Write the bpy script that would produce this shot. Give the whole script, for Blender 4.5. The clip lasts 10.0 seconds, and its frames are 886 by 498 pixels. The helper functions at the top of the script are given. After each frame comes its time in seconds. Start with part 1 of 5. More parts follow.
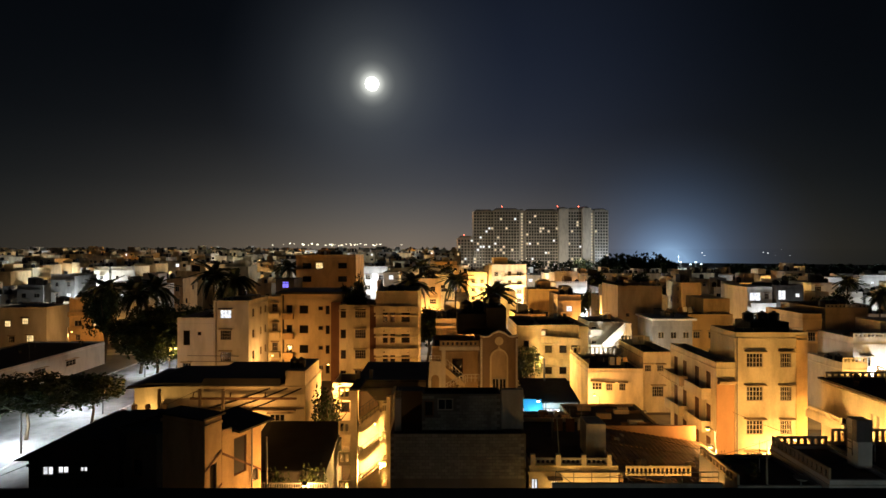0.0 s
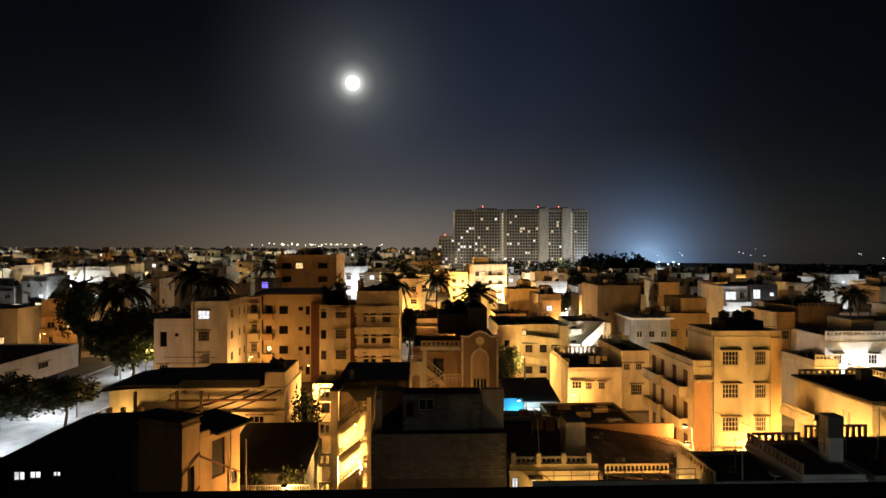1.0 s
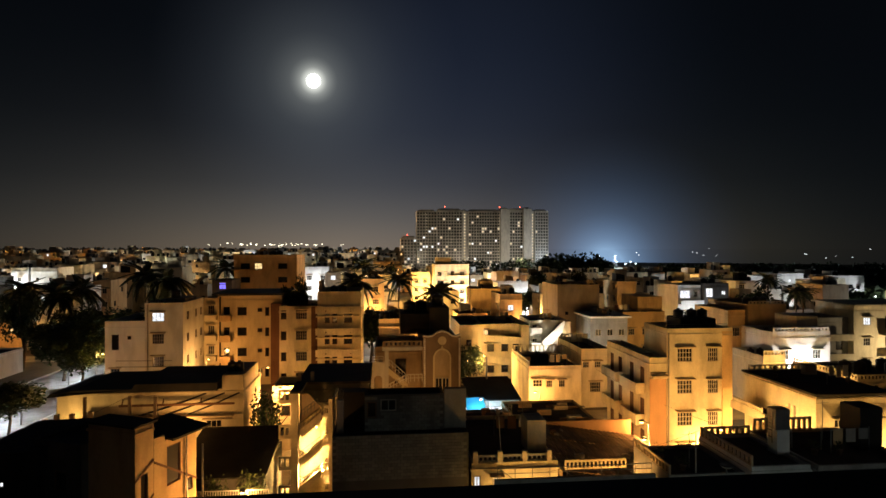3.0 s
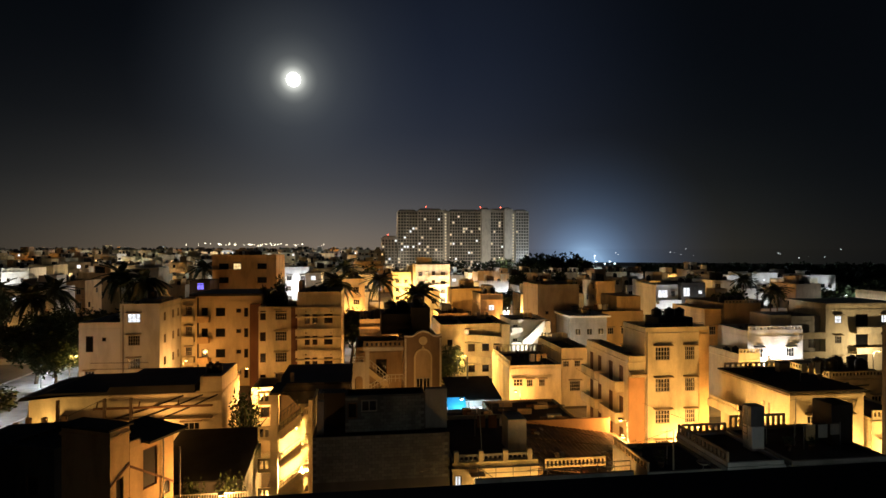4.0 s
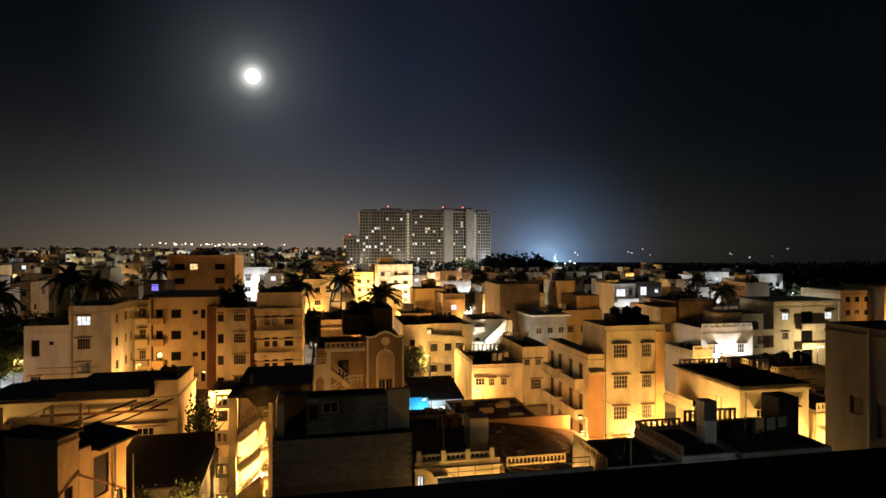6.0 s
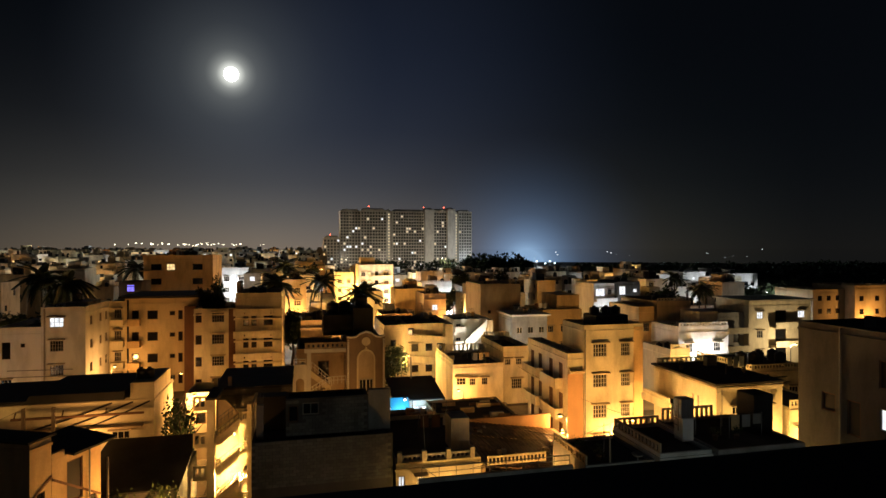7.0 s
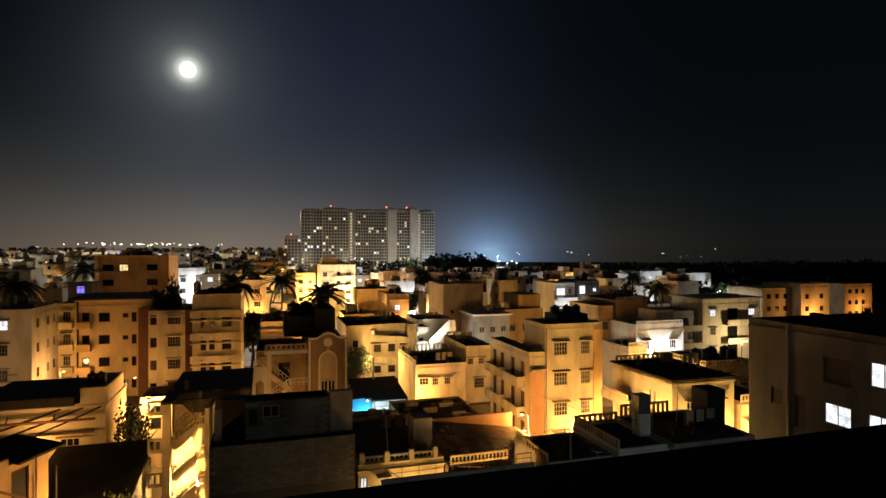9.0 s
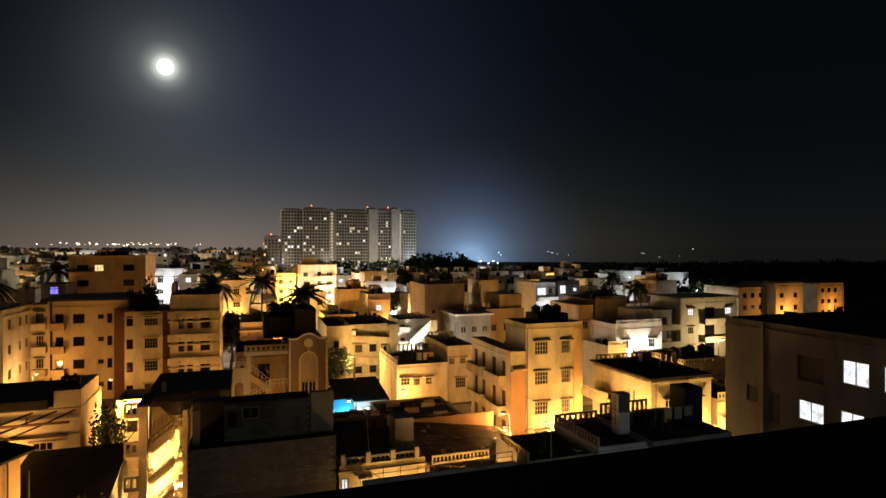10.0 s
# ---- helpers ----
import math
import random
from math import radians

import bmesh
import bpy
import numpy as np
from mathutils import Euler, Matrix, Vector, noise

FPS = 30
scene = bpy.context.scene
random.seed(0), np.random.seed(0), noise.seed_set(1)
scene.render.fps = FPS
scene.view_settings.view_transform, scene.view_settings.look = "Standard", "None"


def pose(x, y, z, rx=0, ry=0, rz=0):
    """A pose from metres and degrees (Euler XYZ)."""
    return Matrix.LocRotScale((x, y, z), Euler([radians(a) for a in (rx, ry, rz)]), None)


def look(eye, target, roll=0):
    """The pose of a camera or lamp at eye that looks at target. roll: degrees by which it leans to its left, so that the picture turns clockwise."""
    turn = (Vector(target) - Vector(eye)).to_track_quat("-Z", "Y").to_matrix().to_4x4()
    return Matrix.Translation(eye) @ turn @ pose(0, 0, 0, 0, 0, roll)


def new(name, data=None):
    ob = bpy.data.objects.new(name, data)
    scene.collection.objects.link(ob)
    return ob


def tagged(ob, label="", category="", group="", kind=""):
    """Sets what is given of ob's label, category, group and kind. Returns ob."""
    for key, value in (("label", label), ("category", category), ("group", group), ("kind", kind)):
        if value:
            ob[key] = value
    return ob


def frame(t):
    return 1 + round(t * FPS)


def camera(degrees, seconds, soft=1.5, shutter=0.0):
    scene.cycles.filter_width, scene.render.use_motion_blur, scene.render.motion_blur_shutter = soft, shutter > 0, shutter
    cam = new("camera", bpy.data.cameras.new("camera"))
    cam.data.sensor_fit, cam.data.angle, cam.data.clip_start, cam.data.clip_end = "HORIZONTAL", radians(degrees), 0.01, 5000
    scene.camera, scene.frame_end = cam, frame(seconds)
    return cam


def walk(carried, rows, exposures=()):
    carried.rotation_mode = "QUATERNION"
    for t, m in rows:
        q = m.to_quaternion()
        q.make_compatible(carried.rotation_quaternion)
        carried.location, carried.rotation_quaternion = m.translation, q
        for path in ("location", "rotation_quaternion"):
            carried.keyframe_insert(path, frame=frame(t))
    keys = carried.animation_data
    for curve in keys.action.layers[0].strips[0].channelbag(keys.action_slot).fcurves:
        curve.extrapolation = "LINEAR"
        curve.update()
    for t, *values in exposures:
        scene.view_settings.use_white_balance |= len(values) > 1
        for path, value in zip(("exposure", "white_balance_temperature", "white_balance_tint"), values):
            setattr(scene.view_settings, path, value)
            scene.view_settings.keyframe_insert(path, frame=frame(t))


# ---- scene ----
# Night view over a low-rise town from a roof terrace, panning slowly to the right.
cam = camera(75.36, 10.0)
EYE = 20.0
YAWS = [(0.0, 0.0), (0.5, -0.94), (1.0, -1.90), (1.5, -2.83), (2.0, -3.80), (2.5, -4.73), (4.0, -7.57), (4.5, -8.50), (5.0, -9.44),
        (5.5, -10.37), (7.0, -13.22), (7.5, -14.15), (8.0, -15.08), (8.5, -16.0), (9.0, -16.93), (9.5, -17.85), (10.0, -18.78)]
walk(cam, [(t, pose(0, 0, EYE, 90, 0, yaw)) for t, yaw in YAWS])

# ---- world, moon and exposure ----
MOON_AZ, MOON_EL = radians(-7.05), radians(15.95)
MOON_DIR = Vector((math.sin(MOON_AZ) * math.cos(MOON_EL), math.cos(MOON_AZ) * math.cos(MOON_EL), math.sin(MOON_EL)))


def sky_colour(nt, direction):
    """The colour of the night air by direction: moonlit air, the moon's aureole, town glow and the flood-lit ground."""

    def dot(towards):
        n = nt.nodes.new("ShaderNodeVectorMath")
        n.operation = "DOT_PRODUCT"
        n.inputs[1].default_value = towards
        nt.links.new(direction, n.inputs[0])
        return n.outputs["Value"]

    def ramp(value, stops):
        n = nt.nodes.new("ShaderNodeValToRGB")
        n.color_ramp.interpolation = "B_SPLINE"
        e = n.color_ramp.elements
        e.remove(e[1])
        e[0].position, e[0].color = stops[0][0], (*stops[0][1], 1)
        for p, c in stops[1:]:
            e.new(p).color = (*c, 1)
        nt.links.new(value, n.inputs[0])
        return n.outputs["Color"]

    def mix(kind, a, b):
        n = nt.nodes.new("ShaderNodeMix")
        n.data_type, n.blend_type = "RGBA", kind
        n.inputs["Factor"].default_value = 1
        nt.links.new(a, n.inputs["A"])
        nt.links.new(b, n.inputs["B"])
        return n.outputs["Result"]

    def angle(direction, span):
        # 0 towards the direction, 1 at span degrees away from it
        a = nt.nodes.new("ShaderNodeMath")
        a.operation = "ARCCOSINE"
        nt.links.new(dot(direction), a.inputs[0])
        b = nt.nodes.new("ShaderNodeMath")
        b.operation = "DIVIDE"
        b.inputs[1].default_value = radians(span)
        nt.links.new(a.outputs[0], b.inputs[0])
        return b.outputs[0]

    # the moonlit air: blue-grey round the pan's middle, black beyond to imitate lens vignetting
    moonlit = ramp(angle((0.09, 0.97, 0.21), 39), [(0.0, (0.0104, 0.0148, 0.0285)), (0.2, (0.0086, 0.0122, 0.0240)), (0.42, (0.0036, 0.0052, 0.0105)), (0.62, (0.0004, 0.0006, 0.0012)), (0.78, (0.0, 0.0, 0.0)), (1.0, (0.0, 0.0, 0.0))])
    aureole = ramp(angle(MOON_DIR, 14), [(0.0, (1.3, 1.32, 1.2)), (0.05, (0.75, 0.77, 0.70)), (0.09, (0.20, 0.21, 0.195)), (0.16, (0.065, 0.07, 0.068)), (0.32, (0.026, 0.029, 0.030)), (0.6, (0.007, 0.008, 0.009)), (1.0, (0, 0, 0))])
    # town glow on the horizon, and painted white glow for flood-lit ground behind trees
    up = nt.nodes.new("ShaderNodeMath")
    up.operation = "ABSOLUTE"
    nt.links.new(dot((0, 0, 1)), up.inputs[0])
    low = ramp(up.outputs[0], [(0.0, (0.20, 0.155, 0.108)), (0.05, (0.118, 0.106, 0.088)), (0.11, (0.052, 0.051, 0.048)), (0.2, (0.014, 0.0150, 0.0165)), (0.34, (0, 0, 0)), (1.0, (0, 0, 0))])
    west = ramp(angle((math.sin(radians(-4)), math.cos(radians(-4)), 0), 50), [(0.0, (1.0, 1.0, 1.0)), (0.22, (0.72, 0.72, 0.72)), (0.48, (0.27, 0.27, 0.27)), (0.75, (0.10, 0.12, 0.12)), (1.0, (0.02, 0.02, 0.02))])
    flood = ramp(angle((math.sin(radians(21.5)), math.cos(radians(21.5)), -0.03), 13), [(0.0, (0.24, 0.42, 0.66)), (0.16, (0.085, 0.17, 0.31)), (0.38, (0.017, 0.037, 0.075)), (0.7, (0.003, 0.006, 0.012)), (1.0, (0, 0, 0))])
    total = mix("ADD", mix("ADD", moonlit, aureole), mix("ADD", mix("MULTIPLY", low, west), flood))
    return total


def build_world():
    world = bpy.data.worlds.new("night_sky")
    scene.world = world
    world.use_nodes = True
    nt = world.node_tree
    nt.nodes.clear()
    out = nt.nodes.new("ShaderNodeOutputWorld")
    coord = nt.nodes.new("ShaderNodeTexCoord")
    bg = nt.nodes.new("ShaderNodeBackground")
    nt.links.new(sky_colour(nt, coord.outputs["Generated"]), bg.inputs["Color"])
    bg.inputs["Strength"].default_value = 1.0
    nt.links.new(bg.outputs[0], out.inputs[0])


build_world()
moonlight = new("moonlight", bpy.data.lights.new("moonlight", "SUN"))
moonlight.data.energy, moonlight.data.angle, moonlight.data.color = 0.012, radians(0.5), (0.82, 0.9, 1.0)
moonlight.matrix_world = look(MOON_DIR * 100, (0, 0, 0))
scene.view_settings.exposure = 0.0

# ---- materials ----
SODIUM, WARM, COOL = (1.0, 0.455, 0.115), (1.0, 0.55, 0.15), (0.86, 0.95, 1.0)


def node(nt, kind, **values):
    n = nt.nodes.new(kind)
    for key, value in values.items():
        n.inputs[key].default_value = value
    return n


def surface(name, colour, rough=0.85, metal=0.0, grain=6.0, stain=0.55, vary=0.32, bump=0.15, tint=None, by_object=0.0):
    """Paint, concrete, metal or ground: two scales of variation and a fine relief, in metres."""
    m = bpy.data.materials.new(name)
    m.use_nodes = True
    nt = m.node_tree
    bsdf = nt.nodes["Principled BSDF"]
    bsdf.inputs["Roughness"].default_value, bsdf.inputs["Metallic"].default_value = rough, metal
    if rough >= 0.6:
        bsdf.inputs["Specular IOR Level"].default_value = 0.22
    geo = nt.nodes.new("ShaderNodeNewGeometry")
    fine = node(nt, "ShaderNodeTexNoise", Scale=grain, Detail=6.0, Roughness=0.65)
    broad = node(nt, "ShaderNodeTexNoise", Scale=stain, Detail=4.0, Roughness=0.6)
    stretch = nt.nodes.new("ShaderNodeMapping")
    stretch.inputs["Scale"].default_value = (1, 1, 0.35)
    nt.links.new(geo.outputs["Position"], fine.inputs["Vector"])
    nt.links.new(geo.outputs["Position"], stretch.inputs["Vector"])
    nt.links.new(stretch.outputs[0], broad.inputs["Vector"])
    dark = [c * (1 - vary) for c in (tint or colour)]
    ramp = nt.nodes.new("ShaderNodeValToRGB")
    ramp.color_ramp.elements[0].position, ramp.color_ramp.elements[0].color = 0.36, (*dark, 1)
    ramp.color_ramp.elements[1].position, ramp.color_ramp.elements[1].color = 0.56, (*colour, 1)
    nt.links.new(broad.outputs[0], ramp.inputs[0])
    speck = nt.nodes.new("ShaderNodeMapRange")
    speck.inputs["To Min"].default_value, speck.inputs["To Max"].default_value = 1 - vary * 0.7, 1 + vary * 0.35
    nt.links.new(fine.outputs[0], speck.inputs["Value"])
    hsv = nt.nodes.new("ShaderNodeHueSaturation")
    nt.links.new(ramp.outputs[0], hsv.inputs["Color"])
    if by_object:
        info = nt.nodes.new("ShaderNodeObjectInfo")
        r = nt.nodes.new("ShaderNodeMapRange")
        r.inputs["To Min"].default_value, r.inputs["To Max"].default_value = 1 - by_object, 1 + by_object * 0.4
        nt.links.new(info.outputs["Random"], r.inputs["Value"])
        both = nt.nodes.new("ShaderNodeMath")
        both.operation = "MULTIPLY"
        nt.links.new(speck.outputs[0], both.inputs[0])
        nt.links.new(r.outputs[0], both.inputs[1])
        nt.links.new(both.outputs[0], hsv.inputs["Value"])
    else:
        nt.links.new(speck.outputs[0], hsv.inputs["Value"])
    nt.links.new(hsv.outputs[0], bsdf.inputs["Base Color"])
    if bump:
        b = node(nt, "ShaderNodeBump", Strength=bump, Distance=0.03)
        nt.links.new(fine.outputs[0], b.inputs["Height"])
        nt.links.new(b.outputs[0], bsdf.inputs["Normal"])
    return m


def glow(name, colour, strength, uneven=0.0, scale=1.2):
    """Something that gives off light: a lamp's glass or a lit room behind its curtain."""
    m = bpy.data.materials.new(name)
    m.use_nodes = True
    nt = m.node_tree
    nt.nodes.clear()
    out, em = nt.nodes.new("ShaderNodeOutputMaterial"), nt.nodes.new("ShaderNodeEmission")
    em.inputs["Color"].default_value, em.inputs["Strength"].default_value = (*colour, 1), strength
    if uneven:
        geo = nt.nodes.new("ShaderNodeNewGeometry")
        n = node(nt, "ShaderNodeTexNoise", Scale=scale, Detail=3.0)
        r = nt.nodes.new("ShaderNodeMapRange")
        r.inputs["From Min"].default_value, r.inputs["From Max"].default_value = 0.3, 0.7
        r.inputs["To Min"].default_value, r.inputs["To Max"].default_value = strength * (1 - uneven), strength
        nt.links.new(geo.outputs["Position"], n.inputs["Vector"])
        nt.links.new(n.outputs[0], r.inputs["Value"])
        nt.links.new(r.outputs[0], em.inputs["Strength"])
    nt.links.new(em.outputs[0], out.inputs[0])
    m.cycles.emission_sampling = "NONE"
    return m


def painted_haze():
    """Far strip below the skyline: haze imitated by emitting the night air's glow."""
    m = bpy.data.materials.new("painted_haze")
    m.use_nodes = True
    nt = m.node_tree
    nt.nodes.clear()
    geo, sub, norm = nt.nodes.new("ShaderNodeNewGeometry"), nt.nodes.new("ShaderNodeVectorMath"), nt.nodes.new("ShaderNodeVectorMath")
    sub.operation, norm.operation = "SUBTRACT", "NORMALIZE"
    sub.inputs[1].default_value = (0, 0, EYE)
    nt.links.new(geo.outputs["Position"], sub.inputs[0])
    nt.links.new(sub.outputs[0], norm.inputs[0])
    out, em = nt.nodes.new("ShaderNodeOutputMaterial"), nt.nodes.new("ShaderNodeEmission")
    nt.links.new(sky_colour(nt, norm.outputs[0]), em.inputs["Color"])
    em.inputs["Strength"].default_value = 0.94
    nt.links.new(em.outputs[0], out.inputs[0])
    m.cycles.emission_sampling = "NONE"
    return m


HAZE = painted_haze()
CREAM = surface("cream_paint", (0.74, 0.66, 0.48), by_object=0.12)
WHITE = surface("white_paint", (0.78, 0.77, 0.74), vary=0.22, by_object=0.1)
OCHRE = surface("ochre_paint", (0.66, 0.47, 0.25), by_object=0.12)
TAN = surface("tan_paint", (0.50, 0.40, 0.28), vary=0.3, by_object=0.15)
# Mottled: broad darker patches put the long facade's shadows into the paint.
TANNED = surface("mottled_yellow_paint", (0.62, 0.50, 0.31), vary=0.35, stain=0.35)
UMBER = surface("umber_render", (0.27, 0.20, 0.14), vary=0.3)
BROWN = surface("brown_paint", (0.17, 0.09, 0.055), vary=0.3)
ORANGE = surface("orange_paint", (0.52, 0.31, 0.17), vary=0.2)
GREY = surface("grey_plaster", (0.36, 0.35, 0.33), vary=0.35, by_object=0.15)
# Plaster darkened for house fronts that lie in shade; shade is in the colour.
DIM = surface("shade_dark_plaster", (0.105, 0.10, 0.095), vary=0.4)
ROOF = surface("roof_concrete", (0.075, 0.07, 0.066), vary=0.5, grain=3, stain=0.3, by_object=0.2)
# Near-black for dark sheets; also carries the darkness of unlit roofs and parapet.
DARK = surface("near_black", (0.028, 0.027, 0.027), rough=0.7, vary=0.4)
BLOCK = surface("concrete_block", (0.24, 0.24, 0.22), vary=0.4, grain=14, bump=0.4, by_object=0.25)
MORTAR = surface("mortar", (0.12, 0.115, 0.105), vary=0.3, grain=12)
ASPHALT = surface("worn_road", (0.17, 0.17, 0.165), vary=0.4, grain=9, stain=0.4)
EARTH = surface("dry_ground", (0.10, 0.085, 0.065), vary=0.45, grain=0.8, stain=0.05, bump=0.3)
PAVING = surface("paved_lane", (0.28, 0.25, 0.20), vary=0.35, grain=4, stain=0.3)
TANK = surface("black_plastic", (0.012, 0.012, 0.013), rough=0.45, vary=0.3)
STEEL = surface("painted_steel", (0.22, 0.22, 0.22), rough=0.5, metal=0.6, vary=0.3)
WOOD = surface("dark_wood", (0.13, 0.075, 0.04), rough=0.6, vary=0.4)
RUST = surface("rusty_sheet", (0.19, 0.135, 0.09), rough=0.6, vary=0.45, grain=5, stain=0.8)
BARK = surface("bark", (0.10, 0.075, 0.05), vary=0.45, grain=10, bump=0.5)
LEAF = surface("leaf", (0.04, 0.06, 0.024), rough=0.6, vary=0.45, grain=2, bump=0)
PALM = surface("palm_leaf", (0.05, 0.07, 0.028), rough=0.55, vary=0.4, grain=2, bump=0)
FRAME = surface("window_frame", (0.42, 0.38, 0.32), rough=0.6, vary=0.2)
FACADE = surface("pale_tower_render", (0.50, 0.47, 0.42), vary=0.2)
# panes lighter than the other glass, for less contrast on the tower
TOWER_GLASS = surface("paler_glass", (0.05, 0.048, 0.045), rough=0.3, vary=0.3, bump=0)
GLASS = surface("dark_glass", (0.012, 0.013, 0.015), rough=0.12, vary=0.2, bump=0)
SHADE = surface("sunshade_slab", (0.52, 0.43, 0.31), vary=0.35)
BLUE = surface("blue_tarp", (0.05, 0.30, 0.48), rough=0.5, vary=0.2)
LIT_WARM = glow("lit_room_warm", (1.0, 0.70, 0.30), 1.8, 0.6)
LIT_WHITE = glow("lit_room_white", (0.93, 0.96, 1.0), 1.7, 0.6, 2.0)
LIT_BLUE = glow("lit_room_blue", (0.22, 0.18, 1.0), 2.0, 0.5, 3)
LAMP_SODIUM = glow("sodium_bulb", (1.0, 0.62, 0.18), 14)
FAR_BULB = glow("far_bulb", (1.0, 0.90, 0.66), 9)
FAR_WHITE = glow("far_white_bulb", (0.92, 0.96, 1.0), 5)
LIT_FAR = glow("far_lit_room", (1.0, 0.83, 0.55), 1.0, 0.4)
LAMP_WHITE = glow("white_bulb", (0.95, 0.98, 1.0), 14)
FLOOD = glow("flood_bulb", (0.70, 0.87, 1.0), 5)
LAMP_RED = glow("red_bulb", (1.0, 0.12, 0.06), 9)
MOON = glow("moon_disc", (1.0, 0.99, 0.94), 3.0)


# ---- mesh helpers ----
def mesh_of(name, verts, faces, material, smooth=False):
    me = bpy.data.meshes.new(name)
    me.from_pydata(verts, [], faces)
    me.materials.append(material)
    if smooth:
        me.polygons.foreach_set("use_smooth", [True] * len(me.polygons))
    me.update()
    return me


class Shape:
    """Collects boxes, prisms and tubes for one mesh."""

    def __init__(self):
        self.v, self.f = [], []

    def add(self, verts, faces):
        n = len(self.v)
        self.v += [tuple(p) for p in verts]
        self.f += [tuple(i + n for i in f) for f in faces]
        return self

    def box(self, x0, x1, y0, y1, z0, z1, cut=0.0):
        c = cut
        if not c:
            vs = [(x, y, z) for z in (z0, z1) for x, y in ((x0, y0), (x1, y0), (x1, y1), (x0, y1))]
            return self.add(vs, [(3, 2, 1, 0), (4, 5, 6, 7), (0, 1, 5, 4), (1, 2, 6, 5), (2, 3, 7, 6), (3, 0, 4, 7)])
        # top edges bevelled
        vs = [(x, y, z0) for x, y in ((x0, y0), (x1, y0), (x1, y1), (x0, y1))]
        vs += [(x, y, z1 - c) for x, y in ((x0, y0), (x1, y0), (x1, y1), (x0, y1))]
        vs += [(x, y, z1) for x, y in ((x0 + c, y0 + c), (x1 - c, y0 + c), (x1 - c, y1 - c), (x0 + c, y1 - c))]
        fs = [(3, 2, 1, 0), (8, 9, 10, 11)]
        for k in (0, 4):
            fs += [(k + i, k + (i + 1) % 4, k + 4 + (i + 1) % 4, k + 4 + i) for i in range(4)]
        return self.add(vs, fs)

    def tube(self, points, radii, sides=8, caps=True):
        rings = []
        for i, p in enumerate(points):
            p = Vector(p)
            a = Vector(points[max(i - 1, 0)])
            b = Vector(points[min(i + 1, len(points) - 1)])
            d = (b - a).normalized()
            s = d.cross(Vector((0, 0, 1)) if abs(d.z) < 0.9 else Vector((1, 0, 0))).normalized()
            t = s.cross(d)
            rings.append([p + (s * math.cos(q) + t * math.sin(q)) * radii[i] for q in (2 * math.pi * k / sides for k in range(sides))])
        vs = [q for r in rings for q in r]
        fs = []
        for i in range(len(rings) - 1):
            for k in range(sides):
                a, b = i * sides + k, i * sides + (k + 1) % sides
                fs.append((a, a + sides, b + sides, b))
        if caps:
            fs += [tuple(range(sides)), tuple(reversed(range((len(rings) - 1) * sides, len(rings) * sides)))]
        return self.add(vs, fs)

    def lathe(self, cx, cy, profile, sides=14):
        vs = [(cx + r * math.cos(2 * math.pi * k / sides), cy + r * math.sin(2 * math.pi * k / sides), z) for r, z in profile for k in range(sides)]
        fs = [(i * sides + k, i * sides + (k + 1) % sides, (i + 1) * sides + (k + 1) % sides, (i + 1) * sides + k) for i in range(len(profile) - 1) for k in range(sides)]
        fs += [tuple(reversed(range(sides))), tuple(range((len(profile) - 1) * sides, len(profile) * sides))]
        return self.add(vs, fs)

    def lattice(self, axis, w, thick, us, zs, full):
        """A flat grille of one piece: cells (i, k) of the cuts us and zs for which full(i, k) holds, pushed back by thick."""
        put = (lambda u, z, d: (u, w + d, z)) if axis == "x" else (lambda u, z, d: (w + d, u, z))
        index, vs, fs = {}, [], []

        def corner(i, k, d):
            if (i, k, d) not in index:
                index[i, k, d] = len(vs)
                vs.append(put(us[i], zs[k], d * thick))
            return index[i, k, d]

        n, m = len(us) - 1, len(zs) - 1
        on = {(i, k) for i in range(n) for k in range(m) if full(i, k)}
        for i, k in on:
            a = [(i, k), (i + 1, k), (i + 1, k + 1), (i, k + 1)]
            fs.append(tuple(corner(*c, 0) for c in a))
            fs.append(tuple(corner(*c, 1) for c in reversed(a)))
            for (di, dk), (p, q) in (((0, -1), (0, 1)), ((1, 0), (1, 2)), ((0, 1), (2, 3)), ((-1, 0), (3, 0))):
                if (i + di, k + dk) not in on:
                    fs.append((corner(*a[p], 0), corner(*a[p], 1), corner(*a[q], 1), corner(*a[q], 0)))
        return self.add(vs, fs)

    def prism(self, outline, axis, a, b):
        """An outline of (u, z) pushed along an axis: 'y' makes u the x axis, 'x' makes u the y axis."""
        n = len(outline)
        put = (lambda u, z, w: (u, w, z)) if axis == "y" else (lambda u, z, w: (w, u, z))
        vs = [put(u, z, w) for w in (a, b) for u, z in outline]
        fs = [tuple(range(n)), tuple(reversed(range(n, 2 * n)))]
        fs += [(i, i + n, (i + 1) % n + n, (i + 1) % n) for i in range(n)]
        return self.add(vs, fs)


def thing(name, x, y, z, label, category, group="", kind=""):
    ob = new(name)
    ob.empty_display_size = 0.2
    ob.location = (x, y, z)
    return tagged(ob, label, category, group, kind)


def part(name, shape, material, parent, label="", smooth=False):
    """One mesh under a thing or part; the shape is in the coordinates of the thing's base."""
    data = shape if isinstance(shape, bpy.types.Mesh) else mesh_of(name, shape.v, shape.f, material, smooth)
    ob = new(name, data)
    ob.parent = parent
    return tagged(ob, label)


def solid(name, shape, material, label, category, kind="", group="", smooth=False):
    return tagged(new(name, mesh_of(name, shape.v, shape.f, material, smooth)), label, category, group, kind)


